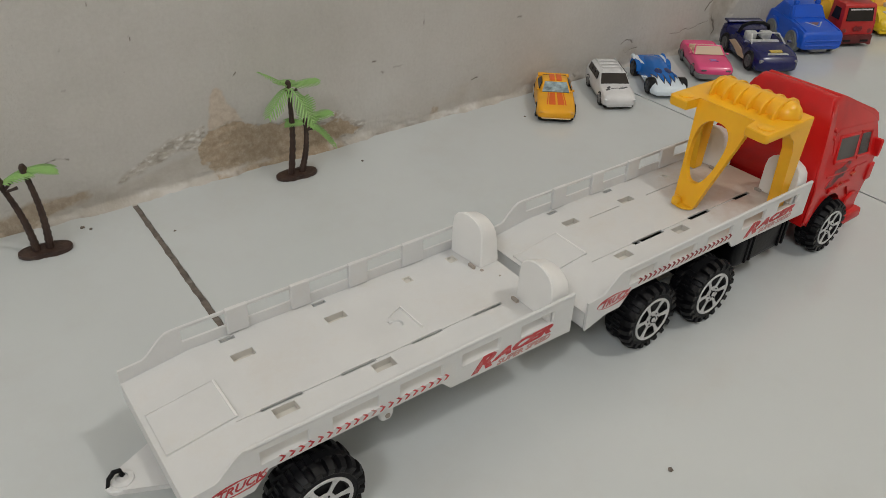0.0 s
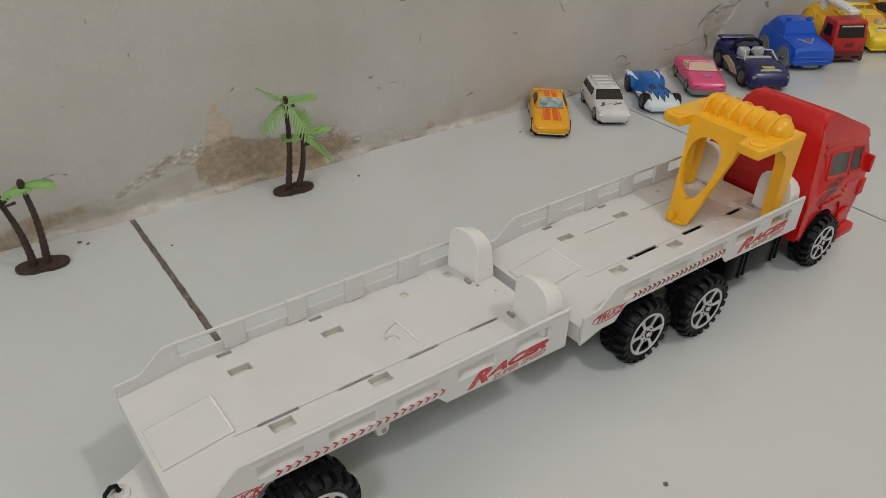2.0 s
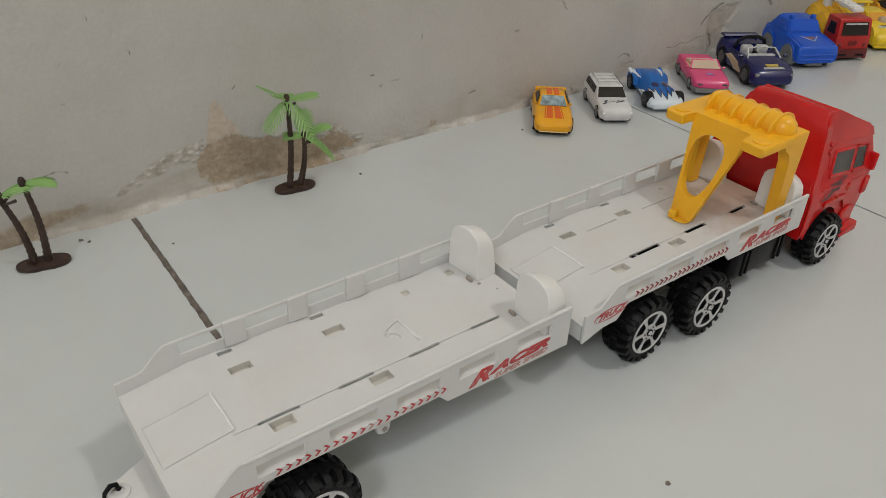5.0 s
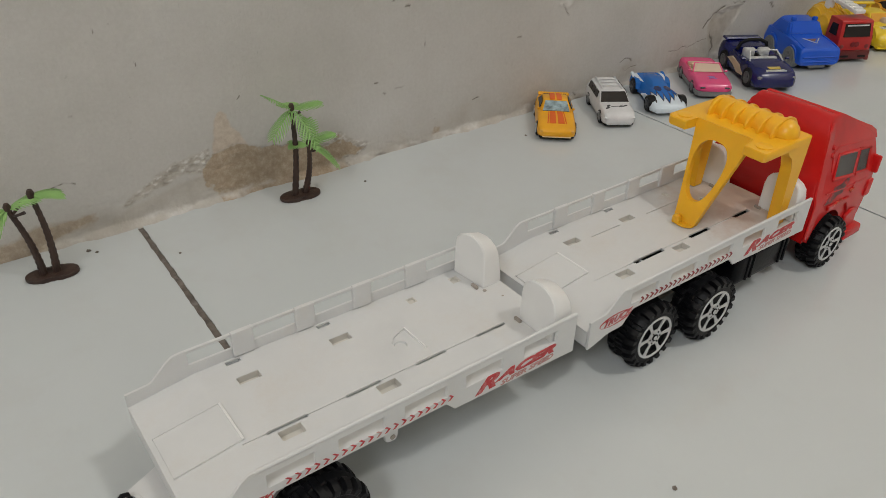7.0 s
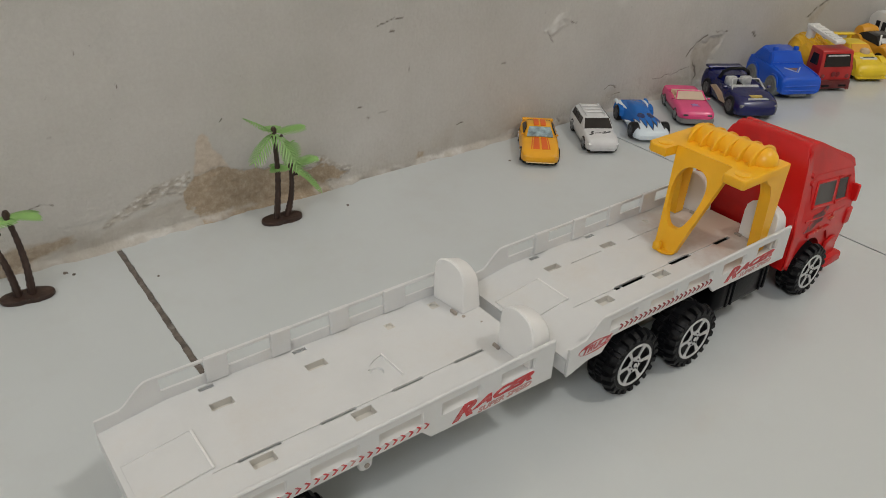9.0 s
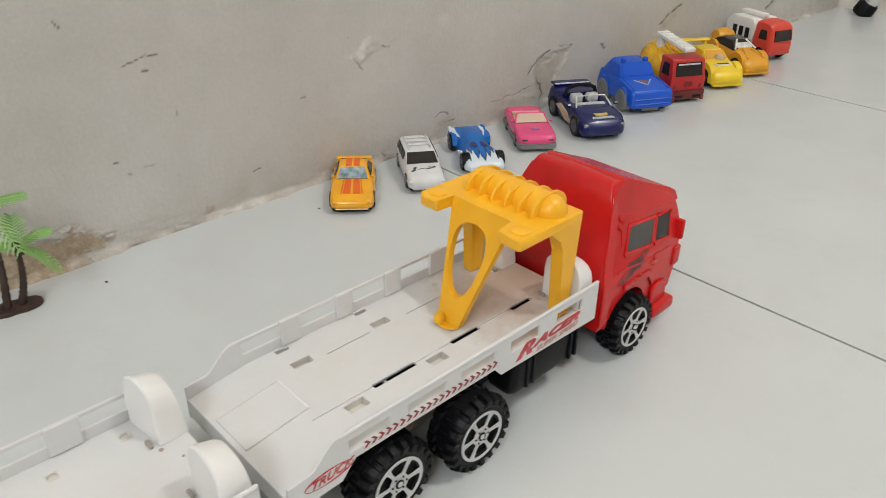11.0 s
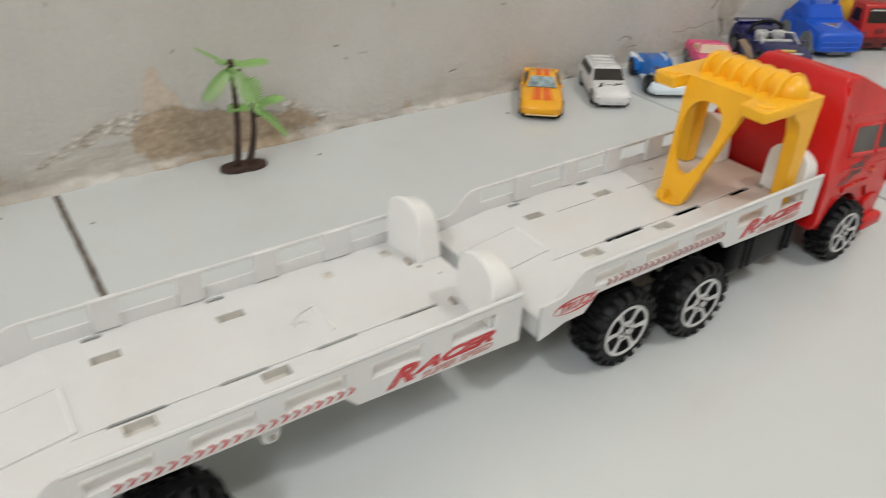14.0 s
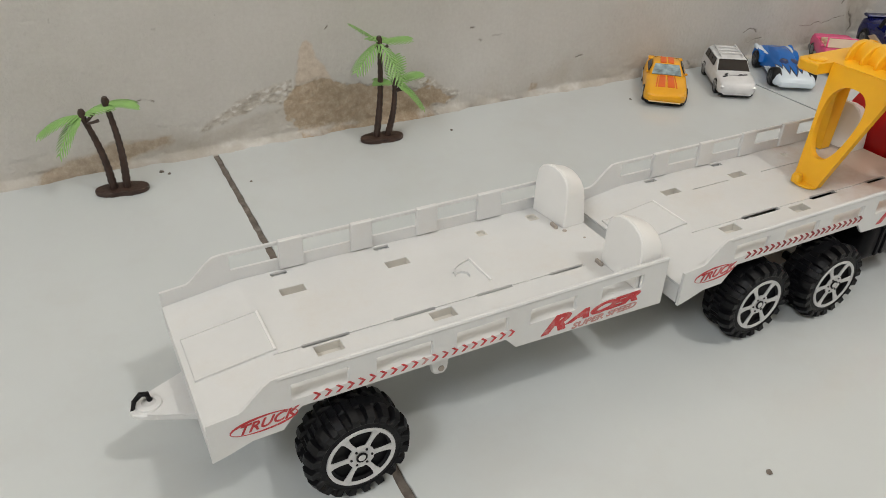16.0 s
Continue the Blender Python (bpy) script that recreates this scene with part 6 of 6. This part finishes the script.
def blue_jeep():
    L, W, h = 0.064, 0.0205, 0.032
    t = toy_car("toy_jeep", "bright blue plastic toy jeep on grey wheels", (0.6188, -0.0786), 27, L, 1.06)
    secs = [(-h, W * 0.92, 0.0060, 0.0178, 0.0004, 0.98), (-h + 0.002, W * 0.98, 0.0050, 0.0200, 0.0006, 0.97), (-h + 0.012, W, 0.0055, 0.0222, 0.0006, 0.96), (-0.002, W, 0.0055, 0.0242, 0.0006, 0.95), (h - 0.004, W, 0.0060, 0.0250, 0.0006, 0.92), (h, W * 0.92, 0.0080, 0.0240, 0.0004, 0.92)]
    part("body", shell(bmesh.new(), secs), TOYBLUE, t, "", 50)
    roof = part("roof", cabin(bmesh.new(), [(-0.0035, 0.0172, 0.0238, 0.0162, 0.0246), (0.0025, 0.0172, 0.0245, 0.0142, 0.0352), (0.0190, 0.0170, 0.0248, 0.0140, 0.0362), (0.0270, 0.0166, 0.0248, 0.0142, 0.0280)]), TOYBLUE, t)
    part("windscreen", quad_panel(bmesh.new(), [(-0.0148, -0.0030, 0.0258), (0.0148, -0.0030, 0.0258), (0.0130, 0.0014, 0.0338), (-0.0130, 0.0014, 0.0338)], 0.0004), TOYBLUE, roof)
    for sx in (-1, 1):
        part("roof_lamp", box(bmesh.new(), sx * 0.0105 - 0.0022, sx * 0.0105 + 0.0022, 0.0030, 0.0068, 0.0350, 0.0388, 0.0010), TOYBLUE, roof)
        part("side_window", quad_panel(bmesh.new(), [(sx * 0.0170, 0.0015, 0.0262), (sx * 0.0170, 0.0195, 0.0265), (sx * 0.0148, 0.0175, 0.0340), (sx * 0.0148, 0.0042, 0.0337)], 0.0003), TOYBLUE, roof)
        for ya in (-0.0170, 0.0170):
            bm = bmesh.new()
            rr = 0.0104 if ya < 0 else 0.0112
            hull(bm, [[(sx * (0.0155 + 0.0028 * k), ya + rr * math.cos(radians(a)), 0.0098 + rr * math.sin(radians(a))) for a in range(5, 176, 17)] for k in range(3)])
            part("mudguard", bm, TOYBLUE, t)
        part("bonnet_rib", tube(bmesh.new(), [(sx * 0.0158, -h + 0.004, 0.0210), (sx * 0.0150, -0.0050, 0.0243)], 0.0009, 6), TOYBLUE, t)
        part("print_stroke", on_top(bmesh.new(), secs, [(-0.0220, -0.0005, 0.0005), (-0.0120, sx * 0.0078 - 0.0007, sx * 0.0078 + 0.0007)], 0.0003), PALESILVER, t, "silver stroke of the bonnet print")
    part("bonnet_print", on_top(bmesh.new(), secs, [(-0.0185, -0.0002, 0.0002), (-0.0130, -0.0050, 0.0050)], 0.0002), material("brown_print", (0.25, 0.12, 0.09), 0.5), t)
    for k in range(2):
        part("bumper_line", box(bmesh.new(), -0.0165, 0.0165, -h - 0.0006, -h + 0.002, 0.0082 + 0.0042 * k, 0.0096 + 0.0042 * k, 0.0005, 1), TOYBLUE, t)
    part("skid_plate", box(bmesh.new(), -0.0080, 0.0080, -h + 0.001, -h + 0.014, 0.0030, 0.0060, 0.0006, 1), GREYPL, t)
    car_wheels(t, W + 0.0014, (-0.0170, 0.0170), 0.0095, 0.007, GREYPL, material("grey_rubber", (0.20, 0.21, 0.20), 0.5))


def small_truck(front, turn, size, colour, cargo, cargo_label, label, boom, rounded):
    L, W, h = 0.066, 0.0165 if not rounded else 0.0175, 0.033
    t = toy_car("toy_truck", label, front, turn, L, size)
    H = 0.0365
    if rounded:
        secs = [(-h - 0.0006, W * 0.70, 0.0080, 0.0220, 0.0008, 0.95), (-h, W * 0.86, 0.0070, 0.0240, 0.0010, 0.96), (-h + 0.003, W * 0.98, 0.0055, 0.0345, 0.0015, 0.92), (-h + 0.008, W, 0.0055, 0.0385, 0.0018, 0.90), (-h + 0.022, W, 0.0055, 0.0392, 0.0018, 0.90), (-h + 0.0245, W * 0.97, 0.0060, 0.0380, 0.0012, 0.90)]
        body = part("cab", shell(bmesh.new(), secs), colour, t)
    else:
        bm = prism(bmesh.new(), [(-h, 0.0075), (-h + 0.0005, 0.0205), (-h + 0.0038, H - 0.001), (-h + 0.006, H), (-h + 0.022, H), (-h + 0.022, 0.0055), (-h + 0.001, 0.0055)], "x", -W, W, 0.0016)
        for v in bm.verts:
            v.co.x *= 1.0 - 0.08 * max(0, (v.co.z - 0.02) / 0.017)
        body = part("cab", bm, colour, t)
    y = -h
    if rounded:
        part("windscreen", quad_panel(bmesh.new(), [(-0.0122, y - 0.0006, 0.0215), (0.0122, y - 0.0006, 0.0215), (0.0110, y + 0.0014, 0.0325), (-0.0110, y + 0.0014, 0.0325)], 0.0014), SMOKE, body, "black windscreen")
        part("bumper_band", box(bmesh.new(), -0.0150, 0.0150, y - 0.0004, y + 0.003, 0.0065, 0.0095, 0.0008, 1), colour, t)
        part("grille", box(bmesh.new(), -0.0080, 0.0080, y - 0.0003, y + 0.002, 0.0165, 0.0185, 0.0004, 1), material("dark_scarlet", (0.3, 0.03, 0.02), 0.5), t)
    else:
        part("windscreen", quad_panel(bmesh.new(), [(-0.0128, y + 0.0008, 0.0225), (0.0128, y + 0.0008, 0.0225), (0.0120, y + 0.0031, 0.0335), (-0.0120, y + 0.0031, 0.0335)], 0.0005), SMOKE, body, "black windscreen")
        part("visor_print", quad_panel(bmesh.new(), [(-0.0105, y + 0.0026, 0.0314), (0.0105, y + 0.0026, 0.0314), (0.0103, y + 0.0029, 0.0326), (-0.0103, y + 0.0029, 0.0326)], 0.0007), PALESILVER, body, "pale bar of print on the screen")
        part("bumper", box(bmesh.new(), -0.0160, 0.0160, y - 0.0022, y + 0.004, 0.0030, 0.0110, 0.0012), material("dark_red_plastic", (0.12, 0.012, 0.012), 0.4), t)
        for sx in (-1, 1):
            part("bumper_slot", box(bmesh.new(), sx * 0.0085 - 0.0042, sx * 0.0085 + 0.0042, y - 0.0025, y + 0.001, 0.0048, 0.0072, 0.0005, 1), BLACK, t)
            part("bumper_foot", box(bmesh.new(), sx * 0.0140 - 0.0016, sx * 0.0140 + 0.0016, y - 0.0030, y + 0.001, 0.0024, 0.0062, 0.0006, 1), material("grimy_red_plastic", (0.16, 0.014, 0.014), 0.4), t)
        for k in range(2):
            part("badge", lathe(bmesh.new(), [(0.0024, -0.0005), (0.0020, -0.0008)], ((k - 0.5) * 0.0042, y + 0.0002, 0.0160), "y", 14), material("dark_badge", (0.2, 0.01, 0.012), 0.4), t)
    for sx in (-1, 1):
        part("headlight", lathe(bmesh.new(), [(0.0021, 0.001), (0.0021, -0.0004), (0.0015, -0.0008)], (sx * 0.0122, y + 0.0006, 0.0140), "y", 14), material("dim_lamp", (0.22, 0.03, 0.03), 0.3), t)
        part("side_window", quad_panel(bmesh.new(), [(sx * W * 0.985, y + 0.006, 0.0225), (sx * W * 0.985, y + 0.017, 0.0225), (sx * W * 0.94, y + 0.016, 0.0320), (sx * W * 0.94, y + 0.008, 0.0320)], 0.0004), SMOKE, body)
    part("chassis", box(bmesh.new(), -W * 0.9, W * 0.9, y + 0.004, h - 0.002, 0.0045, 0.0100, 0.001), BLACK, t)
    if boom:
        # yellow drum body with humps, and a white ladder on top
        bm = bmesh.new()
        for a, r, zc in ((0.004, 0.0150, 0.0215), (0.0165, 0.0165, 0.0235)):
            lathe(bm, [(r * math.sin(math.pi * (k + 0.6) / 8.2), -r * math.cos(math.pi * (k + 0.6) / 8.2)) for k in range(8)], (0, a, zc), "x", 20)
        body = part("cargo", bm, cargo, t, cargo_label)
        for a, r, zc in ((0.004, 0.0150, 0.0215), (0.0165, 0.0165, 0.0235)):
            for k in range(-3, 4):
                q = math.sqrt(max(0.05, 1 - (k / 4.1) ** 2)) * r
                part("cargo_rib", lathe(bmesh.new(), [(q * 0.96, k * r / 4.1 - 0.0010), (q + 0.0008, k * r / 4.1 - 0.0004), (q + 0.0008, k * r / 4.1 + 0.0004), (q * 0.96, k * r / 4.1 + 0.0010)], (0, a, zc), "x", 20, False), cargo, body)
        bar = part("ladder", box(bmesh.new(), -0.0055, 0.0055, -0.030, 0.010, -0.0015, 0.0018, 0.0005, 1), MILK, t, "white plastic ladder boom")
        bar.matrix_local = pose(-0.0010, 0.0050, 0.0462, 9, 0, 8)
        for k in range(6):
            part("rung", box(bmesh.new(), -0.0042, 0.0042, -0.026 + 0.006 * k, -0.0235 + 0.006 * k, 0.0016, 0.0028, 0.0003, 1), MILK, bar)
        part("ladder_mount", lathe(bmesh.new(), [(0.0045, 0.030), (0.0040, 0.0455)], (-0.003, 0.012, 0), "z", 16), MILK, t)
    else:
        bm = prism(bmesh.new(), [(-0.008, 0.0110), (-0.0080, 0.0360), (-0.004, 0.0400), (0.026, 0.0400), (h, 0.0330), (h, 0.0110)], "x", -W, W, 0.0014)
        part("cargo", bm, cargo, t, cargo_label)
        part("ladder", box(bmesh.new(), -0.0045, 0.0045, -0.006, 0.028, 0.0400, 0.0445, 0.0012), MILK, t)
        for sx in (-1, 1):
            for k in range(3):
                part("print_bar", box(bmesh.new(), *sorted((sx * W - 0.0002, sx * (W + 0.0002))), -0.002 + 0.009 * k, 0.004 + 0.009 * k, 0.0190, 0.0300), INK, t, "dark bar of worn print")
    car_wheels(t, W, (-0.0200, 0.0195), 0.0070, 0.006, GREYPL)


def plastic_racer(front, turn, size, colour, label, dark_screen, L, W):
    h = L / 2
    t = toy_car("toy_racing_car", label, front, turn, L, size)
    part("body", shell(bmesh.new(), [(-h - 0.001, W * 0.60, 0.0050, 0.0105, 0.0006, 0.97), (-h, W * 0.78, 0.0045, 0.0120, 0.0008, 0.97), (-h + 0.004, W * 0.93, 0.0035, 0.0150, 0.0016, 0.95), (-h + 0.016, W, 0.0035, 0.0180, 0.0030, 0.90), (-h + 0.030, W * 0.96, 0.0035, 0.0200, 0.0034, 0.86), (0.010, W * 0.96, 0.0035, 0.0215, 0.0034, 0.86), (h - 0.006, W, 0.0040, 0.0225, 0.0016, 0.92), (h, W * 0.86, 0.0070, 0.0210, 0.0008, 0.95)]), colour, t, "", 60)
    roof = part("canopy", cabin(bmesh.new(), [(-0.0130, 0.0125, 0.0205, 0.0118, 0.0212), (-0.0040, 0.0128, 0.0210, 0.0098, 0.0288), (0.0120, 0.0126, 0.0215, 0.0096, 0.0294), (0.0260, 0.0118, 0.0220, 0.0100, 0.0240)]), SMOKE if dark_screen else colour, t)
    part("front_lip", box(bmesh.new(), -W * 0.86, W * 0.86, -h - 0.0012, -h + 0.004, 0.0030, 0.0052, 0.0010), colour, t)
    for k in range(2):
        part("bumper_line", box(bmesh.new(), -W * 0.78, W * 0.78, -h - 0.0010 + 0.0006 * k, -h + 0.002, 0.0066 + 0.0030 * k, 0.0080 + 0.0030 * k, 0.0005, 1), colour, t)
    for sx in (-1, 1):
        for ya in (-0.0215, 0.0205):
            bm = bmesh.new()
            hull(bm, [[(sx * (W - 0.0075 + 0.0030 * k), ya + 0.0120 * math.cos(radians(a)), 0.0090 + (0.0125 if ya < 0 else 0.0150) * math.sin(radians(a))) for a in range(10, 171, 16)] for k in range(3)])
            part("mudguard", bm, colour, t)
        if dark_screen:
            part("screen_strut", tube(bmesh.new(), [(sx * 0.0115, -0.0135, 0.0218), (sx * 0.0050, -0.0040, 0.0292)], 0.0010, 6), MILK, roof, "white strut")
            part("bonnet_rib", tube(bmesh.new(), [(sx * 0.0085, -h + 0.006, 0.0172), (sx * 0.0045, -0.0150, 0.0232)], 0.0010, 6), colour, t)
        else:
            part("screen_groove", quad_panel(bmesh.new(), [(sx * 0.0126, -0.0060, 0.0225), (sx * 0.0126, 0.0130, 0.0228), (sx * 0.0106, 0.0110, 0.0276), (sx * 0.0106, -0.0030, 0.0272)], 0.0003), AMBER, roof)
    if dark_screen:
        # glint on the dark canopy, painted as a silver pane
        part("screen_glint", quad_panel(bmesh.new(), [(-0.0085, -0.0118, 0.0226), (0.0085, -0.0118, 0.0226), (0.0068, -0.0070, 0.0264), (-0.0068, -0.0070, 0.0264)], 0.0006), PALESILVER, roof, "silver pane painting a glint on the dark canopy")
        part("rear_hump", lathe(bmesh.new(), [(0.0004, -0.012), (0.0080, -0.009), (0.0105, 0.0), (0.0080, 0.009), (0.0004, 0.012)], (0, 0.0260, 0.0235), "x", 18), AMBER, t)
    else:
        part("driver_dome", lathe(bmesh.new(), [(0.0050, 0.0), (0.0048, 0.0025), (0.0032, 0.0046), (0.0004, 0.0054)], (0.002, -0.0125, 0.0215), "z", 16), TAN, t, "tan dome in the cockpit")
        part("windscreen", quad_panel(bmesh.new(), [(-0.0108, -0.0122, 0.0222), (0.0108, -0.0122, 0.0222), (0.0090, -0.0046, 0.0282), (-0.0090, -0.0046, 0.0282)], 0.0004), AMBER, roof)
        part("sticker", prism(bmesh.new(), [(-0.0075, -h + 0.0105), (0.0075, -h + 0.0105), (0.0090, -h + 0.0135), (0.0075, -h + 0.0165), (-0.0075, -h + 0.0165), (-0.0090, -h + 0.0135)], "z", 0.0165, 0.02050), MILK, t, "white oval sticker")
        part("sticker_bar", box(bmesh.new(), -0.0055, 0.0055, -h + 0.0122, -h + 0.0148, 0.0185, 0.02085), INK, t, "dark bar of print")
        part("rear_wing", box(bmesh.new(), -0.0150, 0.0150, h - 0.010, h - 0.003, 0.0285, 0.0305, 0.0008, 1), colour, t)
        for sx in (-1, 1):
            part("wing_post", box(bmesh.new(), sx * 0.011 - 0.001, sx * 0.011 + 0.001, h - 0.009, h - 0.004, 0.021, 0.029), colour, t)
    car_wheels(t, W + 0.0002, (-0.0215, 0.0205), 0.0080, 0.007, GREYPL)


orange_coupe()
white_wagon()
blue_racer()
pink_convertible()
navy_roadster()
blue_jeep()
small_truck((0.6731, -0.0814), 27, 1.10, TOYRED, CLEARAMBER, "amber rounded load body", "red toy truck with amber body and white ladder", True, False)
plastic_racer((0.7394, -0.0884), 30, 1.06, TOYYELLOW, "yellow plastic toy racing car with white sticker", False, 0.074, 0.0180)
plastic_racer((0.7997, -0.0880), 28, 1.06, AMBER, "amber plastic toy racing car with dark canopy", True, 0.074, 0.0165)
small_truck((0.8788, -0.0744), 18, 1.02, SCARLET, MILK, "white load body with worn print", "scarlet toy fire truck with white body", False, True)


# ---- toy palms ----
def frond(bm, root, direction, length, droop, width=0.0046):
    """A bent rib with slender leaflets down both sides, all with thickness."""
    d = Vector(direction).normalized()
    side = d.cross(Vector((0, 0, 1)))
    side = side.normalized() if side.length > 0.01 else Vector((1, 0, 0))
    pts, n = [], 11
    for k in range(n + 1):
        s = k / n
        pts.append(Vector(root) + d * length * s + Vector((0, 0, -droop * s * s)))
    tube(bm, pts, [0.0007 * (1 - 0.7 * k / n) for k in range(n + 1)], 5)
    for k in range(1, n + 1):
        s = k / n
        t = (pts[k] - pts[k - 1]).normalized()
        up = side.cross(t).normalized()
        w = width * (0.75 + 0.75 * math.sin(math.pi * min(1, s * 0.85 + 0.1))) * (1.0 if s < 0.9 else 0.75)
        for sd in (-1, 1):
            base = pts[k - 1].lerp(pts[k], 0.5)
            tip = base + side * sd * w + t * w * 0.85 - Vector((0, 0, w * 0.30))
            e = t * 0.00050
            f = up * 0.0002
            mid = base + (tip - base) * 0.55 + Vector((0, 0, w * 0.08))
            hull(bm, [[base - e + f, base + e + f, base + e - f, base - e - f], [mid - e * 1.15 + f, mid + e * 1.15 + f, mid + e * 1.15 - f, mid - e * 1.15 - f], [tip - e * 0.3 + f * 0.5, tip + e * 0.3 + f * 0.5, tip + e * 0.3 - f * 0.5, tip - e * 0.3 - f * 0.5]])


def toy_palm(place, turn, label, trunks):
    """trunks: rows of foot, head, fronds; the fronds are rows of direction, length and droop."""
    t = thing("toy_palm", pose(place[0], place[1], 0, 0, 0, turn), label, "toy palm", "toy palms by the wall")
    base = []
    for k in range(36):
        a = 2 * math.pi * k / 36
        r = 0.0068 + 0.0062 * abs(math.cos(a)) ** 1.3
        base.append((r * math.cos(a) * 1.05, r * math.sin(a) * (0.78 + 0.0 * k)))
    part("base", prism(bmesh.new(), base, "z", 0.0, 0.0026, 0.0008, 2), BARK, t)
    for foot, head, fronds, stubs in trunks:
        f, h = Vector(foot), Vector(head)
        pts, rad = [], []
        for k in range(25):
            s = k / 24
            p = f.lerp(h, s) + Vector((0.0016 * math.sin(math.pi * s), 0, 0))
            pts.append(p)
            rad.append((0.0021 - 0.0008 * s) * (1.0 + (0.12 if k % 2 else -0.06)))
        trunk = part("trunk", tube(bmesh.new(), pts, rad, 10), BARK, t)
        part("crown_stub", tube(bmesh.new(), [h - Vector((0, 0, 0.001)), h + Vector((0, 0, 0.0022)), h + Vector((0, 0, 0.0040))], [0.0016, 0.0020, 0.0012], 8), BARK, trunk)
        for d, ln in stubs:
            part("twig", tube(bmesh.new(), [h - Vector((0, 0, 0.004)), h - Vector((0, 0, 0.003)) + Vector(d) * ln * 0.6, h - Vector((0, 0, 0.003)) + Vector(d) * ln + Vector((0, 0, 0.001))], [0.0009, 0.0008, 0.0010], 6), BARK, trunk)
        for d, ln, dr in fronds:
            bm = bmesh.new()
            frond(bm, h + Vector((0, 0, 0.0004)), d, ln, dr)
            part("frond", bm, LEAF, trunk, "bright green frond")


toy_palm((0.1000, -0.0245), -6, "small plastic toy palm with full green fronds", [
    ((-0.0035, 0.0, 0.002), (-0.0008, 0.0, 0.0605), [((-0.78, -0.1, 0.66), 0.0215, 0.002), ((0.95, 0.2, 0.12), 0.020, 0.002), ((-0.6, -0.3, -0.35), 0.021, 0.004), ((0.35, -0.75, -0.5), 0.024, 0.008), ((0.1, 0.7, 0.2), 0.016, 0.006)], [((0.8, -0.3, 0.1), 0.006), ((-0.7, -0.4, 0.2), 0.004)]),
    ((0.0035, 0.0, 0.002), (0.0085, 0.0, 0.0345), [((0.85, 0.1, 0.55), 0.020, 0.006), ((0.1, 0.2, 0.9), 0.017, 0.0), ((0.75, -0.3, -0.05), 0.018, 0.014), ((-0.7, 0.2, 0.4), 0.013, 0.004)], [((0.9, -0.2, -0.1), 0.0075), ((0.5, -0.5, 0.2), 0.006)])])
toy_palm((-0.0525, -0.0290), -10, "small plastic toy palm missing most of its fronds", [
    ((0.0025, 0.0, 0.002), (0.0010, 0.0, 0.0490), [((0.95, 0.1, 0.18), 0.014, 0.004)], []),
    ((-0.0040, 0.0, 0.002), (-0.0110, 0.0, 0.0435), [((0.85, 0.05, 0.55), 0.018, 0.005), ((-0.95, -0.1, 0.12), 0.022, 0.010), ((-0.50, -0.3, -0.10), 0.016, 0.014)], [((0.75, 0.0, 0.55), 0.009), ((0.9, -0.2, 0.0), 0.008)])])


# ---- chair leg in the far corner ----
def chair_leg():
    t = thing("chair_leg", pose(1.195, -0.044, 0), "chrome chair leg with a black rubber foot", "chair leg")
    part("rubber_foot", tube(bmesh.new(), [(0, 0, 0.001), (0, -0.0012, 0.004), (0, -0.0065, 0.0155), (0, -0.0078, 0.0180)], [0.0122, 0.0136, 0.0132, 0.0112], 28), BLACK, t, "black rubber foot")
    part("tube", tube(bmesh.new(), [(0, -0.0066, 0.0155), (0, -0.19, 0.40)], 0.0100, 24), CHROME, t, "chrome tube")


chair_leg()


# ---- crumbs on the floor ----
def crumbs():
    rnd = random.Random(9)
    for x, y, r in ((0.111, -0.3218, 0.0011), (0.146, -0.030, 0.0010), (-0.030, -0.0145, 0.0013), (-0.0265, -0.0185, 0.0010), (0.385, -0.036, 0.0012), (0.288, -0.034, 0.0010), (0.012, -0.046, 0.0008)):
        bm = bmesh.new()
        bmesh.ops.create_icosphere(bm, subdivisions=2, radius=r)
        for v in bm.verts:
            v.co *= 0.7 + 0.6 * rnd.random()
            v.co.z = max(v.co.z * 0.45 + r * 0.2, 0.0)
        ob = new("crumb", finish("crumb", bm, JOINT, 60))
        ob.location = (x, y, 0)
        tagged(ob, "tiny brown crumb lying on the floor tile", "crumb", "crumbs on the floor")


crumbs()
